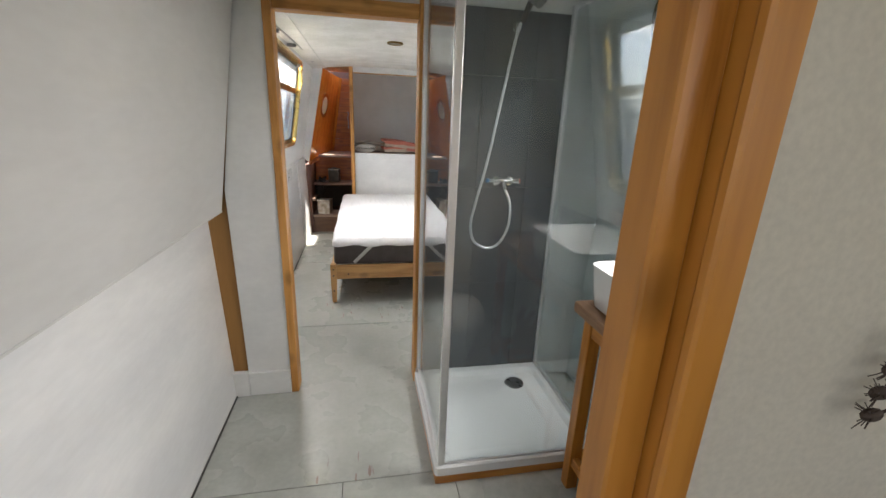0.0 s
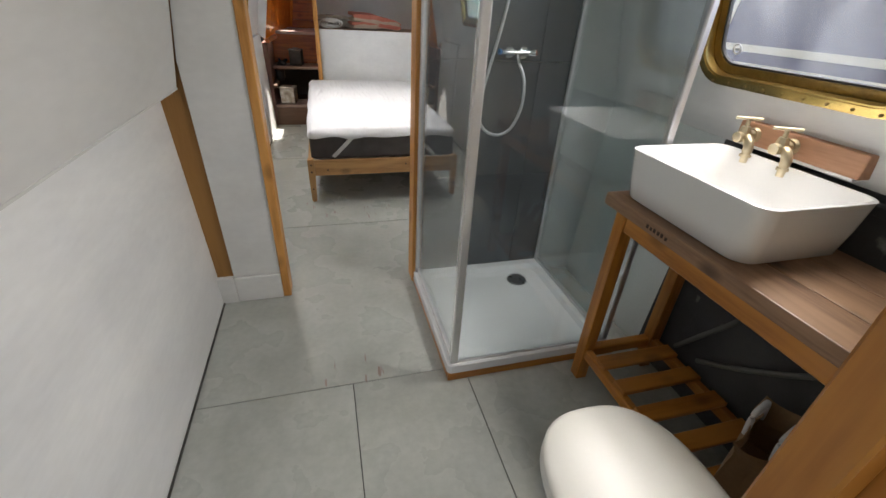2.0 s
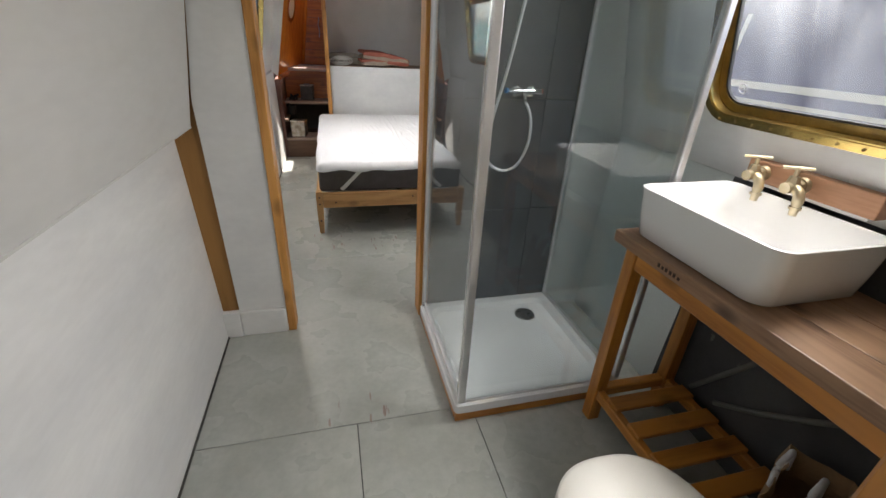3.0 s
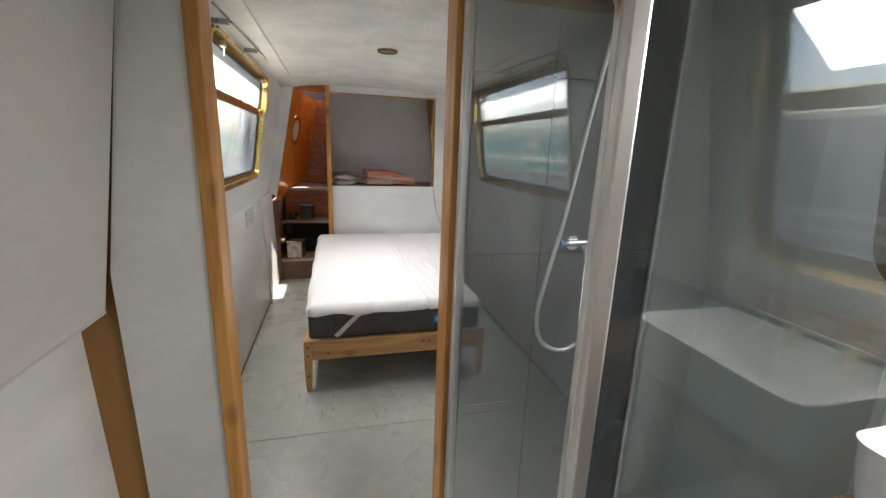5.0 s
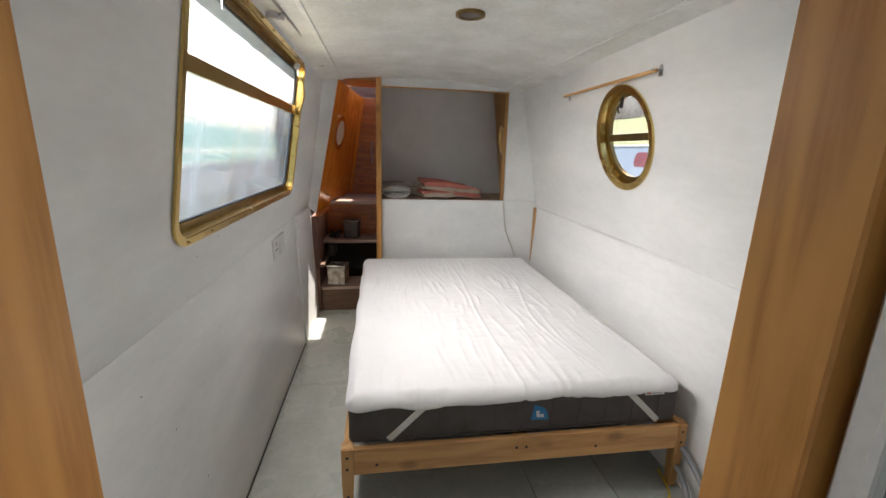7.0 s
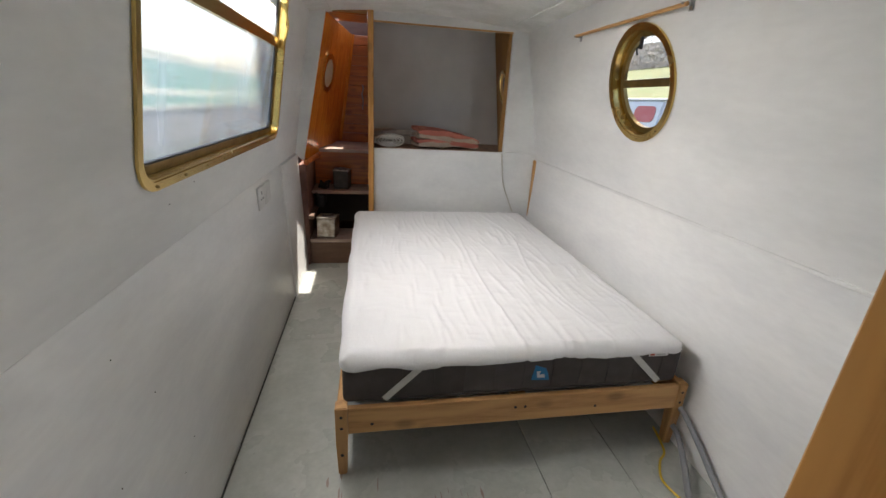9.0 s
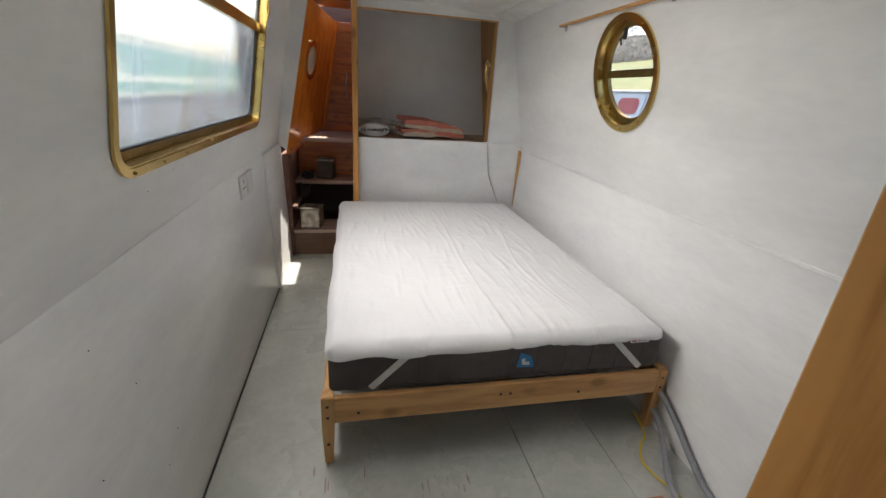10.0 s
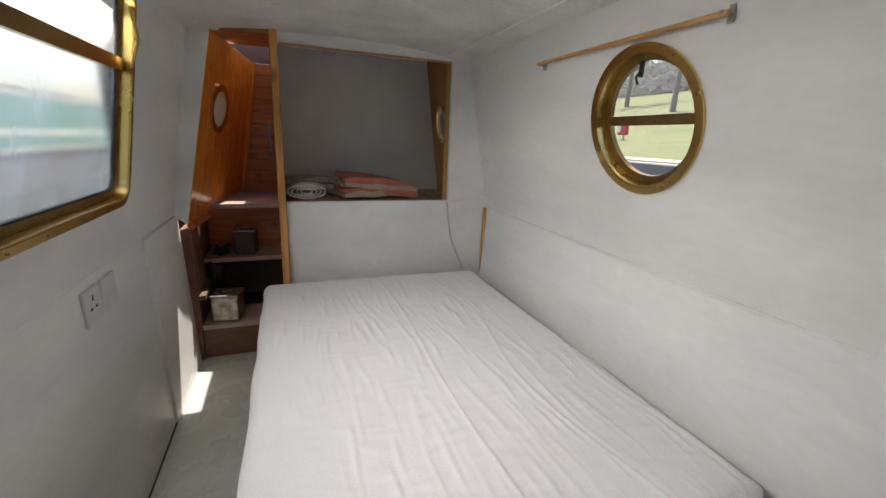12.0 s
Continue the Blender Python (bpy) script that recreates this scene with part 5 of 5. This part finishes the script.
pts = smooth_line([(0.905, 2.490, 1.085), (0.928, 2.468, 1.02), (0.925, 2.455, 0.92), (0.885, 2.452, 0.83), (0.82, 2.45, 0.805), (0.755, 2.45, 0.84), (0.735, 2.452, 0.92), (0.755, 2.455, 1.03), (0.80, 2.46, 1.22), (0.85, 2.465, 1.50), (0.885, 2.44, 1.74), (0.897, 2.41, 1.80)], 14)
part("hose", tube(pts, 0.0065, 10), ALU, ho, smooth=True)
hd = thing("hand_shower", (0.90, 2.5, 1.80), "chrome hand shower in its wall holder", "shower head")
part("holder", cyl((0.895, 2.532, 1.775), (0.895, 2.47, 1.78), 0.020, 18), CHROME, hd, smooth=True)
part("handle", cyl((0.897, 2.415, 1.79), (0.915, 2.36, 1.875), 0.012, 14, 0.014), TIN_DARK, hd, smooth=True)
part("rose", cyl((0.90, 2.33, 1.885), (0.935, 2.30, 1.855), 0.038, 24, 0.042), STEEL, hd, smooth=True)

# ---- washstand ----
TX0, TX1, TY0, TY1, TZ = 0.998, 1.385, 0.93, 1.848, 0.780
ws = thing("washstand", (1.2, 1.4, 0), "amber pine washstand frame with slatted lower shelf", "washstand")
for x, y in ((TX0 + 0.010, TY1 - 0.075), (TX0 + 0.010, TY0 + 0.02), (1.315, TY1 - 0.075), (1.315, TY0 + 0.02)):
    part("leg", box((x, y, 0), (x + 0.046, y + 0.046, TZ - 0.0405), 0.004, segments=2), AMBER_Z, ws)
part("front_apron", box((TX0 + 0.014, TY0 + 0.067, TZ - 0.105), (TX0 + 0.040, TY1 - 0.0755, TZ - 0.0405), 0.004), AMBER_Y, ws)
part("back_apron", box((1.325, TY0 + 0.067, TZ - 0.105), (1.351, TY1 - 0.0755, TZ - 0.0405), 0.004), AMBER_Y, ws)
part("side_apron", box((TX0 + 0.057, TY1 - 0.065, TZ - 0.105), (1.314, TY1 - 0.040, TZ - 0.0405), 0.004), AMBER_X, ws)
part("shelf_rail", box((TX0 + 0.014, TY0 + 0.067, 0.115), (TX0 + 0.044, TY1 - 0.0755, 0.155), 0.004), AMBER_Y, ws)
part("shelf_rail", box((1.318, TY0 + 0.067, 0.115), (1.348, TY1 - 0.0755, 0.155), 0.004), AMBER_Y, ws)
part("shelf_rail", box((TX0 + 0.057, TY1 - 0.072, 0.115), (1.314, TY1 - 0.036, 0.155), 0.004), AMBER_X, ws)
for k in range(6):
    y = TY1 - 0.155 - k * 0.115
    part("shelf_slat", box((TX0 + 0.020, y - 0.03, 0.1555), (1.345, y + 0.03, 0.172), 0.003), AMBER_X, ws)
wt = thing("worktop", (1.2, 1.4, TZ - 0.04), "thick dark brown wooden worktop with a live edge", "worktop")
nb = 3
for k in range(nb):
    x0 = TX0 - 0.012 + (TX1 + 0.012 - TX0) * k / nb
    x1 = TX0 - 0.012 + (TX1 + 0.012 - TX0) * (k + 1) / nb - 0.0015
    part("plank", box((x0, TY0, TZ - 0.040), (x1, TY1 + 0.015, TZ), 0.004, segments=2), WALNUT_Y, wt)

for k, (y, h) in enumerate(((1.655, 0.012), (1.640, 0.010), (1.626, 0.012), (1.610, 0.011), (1.596, 0.012), (1.580, 0.009))):
    part("stamp_mark", box((TX0 - 0.0128, y - 0.0045, TZ - 0.027), (TX0 - 0.0118, y + 0.0045, TZ - 0.027 + h), 0), STEMS, wt, "worn dark stamped mark")

bn = thing("basin", (1.19, 1.6, TZ), "rectangular white ceramic countertop basin with flared sides", "basin")
own = bmesh.new()
bx0, by0, bx1, by1, bz = 1.008, 1.375, 1.372, 1.850, 0.935
loops = []
for d, z, r in ((0.024, TZ + 0.0005, 0.05), (0.015, TZ + 0.008, 0.05), (0.007, TZ + 0.07, 0.05), (0.001, bz - 0.006, 0.045), (0.0, bz - 0.002, 0.045), (0.003, bz, 0.043), (0.008, bz - 0.0005, 0.04), (0.011, bz - 0.005, 0.04), (0.028, TZ + 0.075, 0.05), (0.048, TZ + 0.030, 0.06), (0.075, TZ + 0.020, 0.06), (0.13, TZ + 0.016, 0.04)):
    loops.append([own.verts.new((u, v, z)) for u, v in round_rect(bx0 + d, by0 + d, bx1 - d, by1 - d, r, 8)])
own.faces.new(loops[0])
for a, b in zip(loops, loops[1:]):
    for i in range(len(a)):
        own.faces.new((a[i], a[(i + 1) % len(a)], b[(i + 1) % len(a)], b[i]))
own.faces.new(loops[-1])
part("bowl", own, CERAMIC, bn, smooth=True)
part("waste", cyl((1.19, 1.61, TZ + 0.0162), (1.19, 1.61, TZ + 0.0195), 0.030, 24, 0.027), CHROME, bn, "round chrome waste")

tb = thing("tap_board", (1.39, 1.64, 0.96), "thick reddish wooden block carrying two taps", "tap board")
tbm = wood("reddish block", (0.50, 0.27, 0.155), (0.34, 0.165, 0.085), 1, 0.5)
bm = box((1.372, 1.455, 0.955), (1.425, 1.818, 1.018), 0.005, segments=2)
part("block", bm, tbm, tb)
part("white_slip", box((1.378, 1.47, 0.947), (1.412, 1.80, 0.9545), 0.001), SATIN, tb, "white painted slip under the block")
for k, y in enumerate((1.760, 1.640)):
    t = thing("tap", (1.33, y, 0.99), "old pale brass bib tap with a tee handle and hose nozzle", "tap", "taps above the basin")
    part("wall_flange", cyl((1.3715, y, 0.985), (1.360, y, 0.985), 0.023, 18, 0.019), OLD_BRASS, t, smooth=True)
    part("body", cyl((1.361, y, 0.985), (1.306, y, 0.980), 0.0150, 16, 0.0155), OLD_BRASS, t, smooth=True)
    part("collar", cyl((1.349, y, 0.984), (1.340, y, 0.9835), 0.020, 6), OLD_BRASS, t)
    part("bonnet", cyl((1.330, y, 0.990), (1.329, y, 1.012), 0.0175, 6, 0.0125), OLD_BRASS, t)
    part("spindle", cyl((1.329, y, 1.011), (1.328, y, 1.032), 0.0060, 12), OLD_BRASS, t, smooth=True)
    part("tee_handle", tube(smooth_line([(1.308, y + 0.027, 1.032), (1.328, y, 1.035), (1.348, y - 0.027, 1.038)], 4), 0.0045, 10), OLD_BRASS, t, smooth=True)
    part("spout", tube(smooth_line([(1.332, y - 0.004, 0.982), (1.328, y - 0.022, 0.978), (1.325, y - 0.034, 0.962), (1.324, y - 0.036, 0.945)], 5), 0.0135, 12), OLD_BRASS, t, smooth=True)
    nz = part("nozzle", cyl((1.324, y - 0.036, 0.948), (1.323, y - 0.037, 0.914), 0.0120, 14, 0.0095), OLD_BRASS, t, smooth=True)
    part("nozzle_ring", cyl((1.3237, y - 0.036, 0.938), (1.3235, y - 0.0363, 0.931), 0.0155, 14), OLD_BRASS, nz, smooth=True)

# hull ledge behind the basin
solid("gunwale_ledge", box((1.392, 0.915, 0.885), (1.44, 1.895, 0.915), 0.004), HULL, "dark ledge below the white lining")
for pts in (((1.36, 1.42, 0.72), (1.34, 1.50, 0.5), (1.33, 1.62, 0.3), (1.36, 1.70, 0.18)), ((1.36, 1.15, 0.72), (1.35, 1.25, 0.50), (1.34, 1.42, 0.34), (1.36, 1.60, 0.20))):
    wp = thing("waste_pipe", pts[-1], "dull grey flexible pipe under the washstand", "pipe", "pipes under the washstand")
    part("hose", tube(smooth_line(pts, 8), 0.009, 10), DULL_PIPE, wp, smooth=True)

# curtain over the end of the bathroom window
cu = thing("curtain", (1.30, 1.38, 1.08), "thin white net curtain hanging at the window end", "curtain")
own = bmesh.new()
rows = []
for j in range(25):
    f = j / 24
    z = 1.90 - 0.815 * f
    row = []
    for i in range(41):
        g = i / 40
        y = 1.270 + (0.085 + 0.085 * f ** 0.8) * g
        x = right_x(y, z) - 0.035 - 0.013 * math.sin(g * 26 + 1.5 * f) - 0.006 * noise.noise((g * 7, f * 6, 1.1))
        row.append(own.verts.new((x, y, z)))
    rows.append(row)
for a, b in zip(rows, rows[1:]):
    for i in range(40):
        own.faces.new((a[i], a[i + 1], b[i + 1], b[i]))
bmesh.ops.solidify(own, geom=own.faces[:], thickness=0.0015)
part("cloth", own, VOILE, cu, smooth=True)
part("heading", cyl((right_x(1.2, 1.9) - 0.035, 1.2, 1.9), (right_x(2.1, 1.9) - 0.035, 2.1, 1.9), 0.006, 10), STEEL, cu, "thin curtain wire")

tc = thing("tie_cord", (1.252, 1.33, 1.40), "thin red cord with a black hook tying back the curtain", "curtain tie")
part("cord", tube(smooth_line([(1.252, 1.366, 1.452), (1.249, 1.342, 1.415), (1.250, 1.318, 1.382), (1.254, 1.296, 1.357)], 6), 0.0025, 7), RED_INK, tc, "thin red cord", smooth=True)
part("hook", tube(smooth_line([(1.262, 1.322, 1.425), (1.250, 1.320, 1.405), (1.251, 1.316, 1.380), (1.262, 1.313, 1.368)], 6), 0.004, 8), DARK, tc, "small black hook", smooth=True)

# ---- toilet ----
to = thing("toilet", (0.72, 1.15, 0), "cream-white plastic toilet with a closed rounded lid", "toilet")


def egg(cx, cy, w, l, n=40):
    out = []
    for k in range(n):
        a = 2 * math.pi * k / n
        s = math.sin(a)
        c = math.cos(a)
        out.append((cx + w * math.copysign(abs(c) ** 0.80, c), cy + l * math.copysign(abs(s) ** 0.80, s) * (1.0 if s > 0 else 0.82)))
    return out


def lofted(levels):
    own = bmesh.new()
    loops = [[own.verts.new((u, v, z)) for u, v in egg(cx, cy, w, l)] for cx, cy, w, l, z in levels]
    own.faces.new(loops[0])
    for a, b in zip(loops, loops[1:]):
        for i in range(len(a)):
            own.faces.new((a[i], a[(i + 1) % len(a)], b[(i + 1) % len(a)], b[i]))
    own.faces.new(loops[-1])
    return own


TCX, TCY = 0.690, 1.130
part("bowl", lofted([(TCX, TCY - 0.03, 0.12, 0.16, 0.0), (TCX, TCY - 0.03, 0.115, 0.155, 0.10), (TCX, TCY, 0.15, 0.20, 0.24), (TCX, TCY, 0.175, 0.222, 0.34), (TCX, TCY, 0.178, 0.225, 0.375)]), CERAMIC, to, smooth=True)
part("seat", lofted([(TCX, TCY, 0.180, 0.230, 0.3755), (TCX, TCY, 0.187, 0.237, 0.380), (TCX, TCY, 0.187, 0.237, 0.392), (TCX, TCY, 0.182, 0.232, 0.398)]), PLASTIC, to, smooth=True)
part("lid", lofted([(TCX, TCY, 0.182, 0.232, 0.3985), (TCX, TCY, 0.186, 0.236, 0.404), (TCX, TCY, 0.186, 0.236, 0.412), (TCX, TCY, 0.183, 0.233, 0.4165), (TCX, TCY, 0.176, 0.226, 0.4195), (TCX, TCY, 0.165, 0.215, 0.4205), (TCX, TCY, 0.12, 0.16, 0.4225), (TCX, TCY, 0.06, 0.08, 0.4235)]), PLASTIC, to, smooth=True)

pb = thing("paper_bag", (1.16, 1.28, 0), "crumpled brown paper bag with white handles", "paper bag")
own = bmesh.new()
bmesh.ops.create_cube(own, size=1.0, matrix=Matrix.Translation((0, 0, 0)) @ Matrix.Diagonal((0.24, 0.16, 0.19, 1)))
bmesh.ops.delete(own, geom=[f for f in own.faces if f.normal.z > 0.9], context="FACES_ONLY")
bmesh.ops.subdivide_edges(own, edges=own.edges[:], cuts=8, use_grid_fill=True)
for v in own.verts:
    h = v.co.z + 0.095
    v.co += Vector((0.035 * noise.noise(v.co * 11), 0.035 * noise.noise(v.co * 11 + Vector((5, 0, 0))), 0.02 * noise.noise(v.co * 9))) * min(1, h * 8)
    v.co.y *= 1 - 0.5 * h
zb = min(v.co.z for v in own.verts)
bmesh.ops.transform(own, matrix=Matrix.Translation((1.20, 1.20, 0.173 - zb)) @ pose(0, 0, 0, 0, 0, 25), verts=own.verts)
bmesh.ops.solidify(own, geom=own.faces[:], thickness=0.002)
part("body", own, PAPER, pb, smooth=False)
for d in (-0.05, 0.03):
    part("handle", tube(smooth_line([(1.13, 1.22 + d, 0.33), (1.14, 1.23 + d, 0.39), (1.18, 1.24 + d, 0.41), (1.21, 1.25 + d, 0.39), (1.22, 1.25 + d, 0.33)], 5), 0.008, 8), LIGHT_TAG, pb, "white paper handle", smooth=True)

# dried stems on the partition
ds = thing("dried_stems", (0.735, 0.86, 1.1), "small bunch of dark dried seed heads on the partition", "dried flowers")
rnd = random.Random(9)
for k, (z, ln) in enumerate(((1.20, 0.03), (1.175, 0.05), (1.15, 0.06), (1.125, 0.06))):
    own = tube([(0.80, 0.855, 1.16), (0.77, 0.850, z + 0.005), (0.755 - ln * 0.5, 0.846, z)], 0.0015, 6)
    part("stem", own, STEMS, ds)
    own = ball((0.75 - ln * 0.5, 0.846, z), 0.008, (1.6, 0.7, 0.9))
    for j in range(22):
        a = rnd.uniform(-1, 1)
        tube([(0.75 - ln * 0.5, 0.846, z), (0.75 - ln * 0.5 - rnd.uniform(0.005, 0.02), 0.846 + rnd.uniform(-0.008, 0.006), z + 0.014 * a)], 0.0006, 3, own)
    part("seed_head", own, STEMS, ds, kind="stuff")

# wire loop on the upper lining
wl = thing("wire_hook", (-0.25, 1.6, 1.7), "bent thin pale wire hook on the wall", "hook")
x = left_x(1.75) + 0.042
part("wire", tube(smooth_line([(x + 0.015, 1.68, 1.86), (x + 0.005, 1.66, 1.80), (x, 1.70, 1.755), (x + 0.002, 1.80, 1.75), (x + 0.008, 1.80, 1.80), (x + 0.015, 1.77, 1.87)], 6), 0.0022, 6), STEEL, wl)

# ---- shower tiles and floor sheets ----
wall_t = bpy.data.objects["bulkhead_right"]
xs = (0.534, 0.772, 1.022, 1.198)
zs = (0.088, 0.588, 1.088, 1.590, 1.865)
for i in range(3):
    for j in range(4):
        part("tile", box((xs[i] + 0.001, 2.538, zs[j] + 0.001), (xs[i + 1] - 0.001, 2.5595, zs[j + 1] - 0.001), 0.0006), SLATE, wall_t)
solid("shower_wall_top", box((0.534, 2.545, 1.867), (1.20, 2.5595, 1.97), 0), WHITE, "white strip above the shower tiles")
solid("shower_wall_side", box((1.20, 2.545, 0.0), (1.46, 2.5595, 1.97), 0), WHITE, "white wall edge beside the shower")

XR = 1.56
for x0, y0, x1, y1 in ((-0.47, BACK, 0.135, 1.938), (0.135, BACK, 0.58, 1.938), (0.58, BACK, XR, 1.938), (-0.47, 1.938, XR, 3.290), (-0.47, 3.290, 0.769, 4.657), (0.769, 3.290, 1.118, 4.657), (1.118, 3.290, XR, 4.657), (-0.47, 4.657, XR, 5.90)):
    part("floor_sheet", box((x0 + 0.0015, y0 + 0.0015, -0.0055), (x1 - 0.0015, y1 - 0.0015, 0.0), 0.0012), FLOOR, floor)
# worn scuffs in the paint
rnd = random.Random(12)
sc = thing("floor_scuffs", (0.3, 3.4, 0.0005), "rusty red worn scuffs in the floor paint", "stains", kind="stuff")
bm = bmesh.new()
for cx, cy, nn, sx, sy in ((0.14, 3.47, 10, 0.05, 0.06), (0.42, 3.50, 10, 0.08, 0.03), (-0.03, 3.62, 6, 0.03, 0.03), (0.34, 3.43, 6, 0.05, 0.03), (0.22, 1.98, 5, 0.06, 0.01), (0.0, 2.02, 3, 0.1, 0.03)):
    for k in range(nn):
        c = Vector((cx + rnd.gauss(0, sx), cy + rnd.gauss(0, sy), 0.0006))
        r = rnd.uniform(0.006, 0.022)
        st_ = rnd.uniform(0.10, 0.28)
        vs = [bm.verts.new(c + Vector((r * st_ * math.cos(a) * rnd.uniform(0.5, 1.3), r * 1.6 * math.sin(a) * rnd.uniform(0.5, 1.3), 0))) for a in [2 * math.pi * q / 9 for q in range(9)]]
        bm.faces.new(vs)
part("scuff", bm, STAIN, sc, kind="stuff")
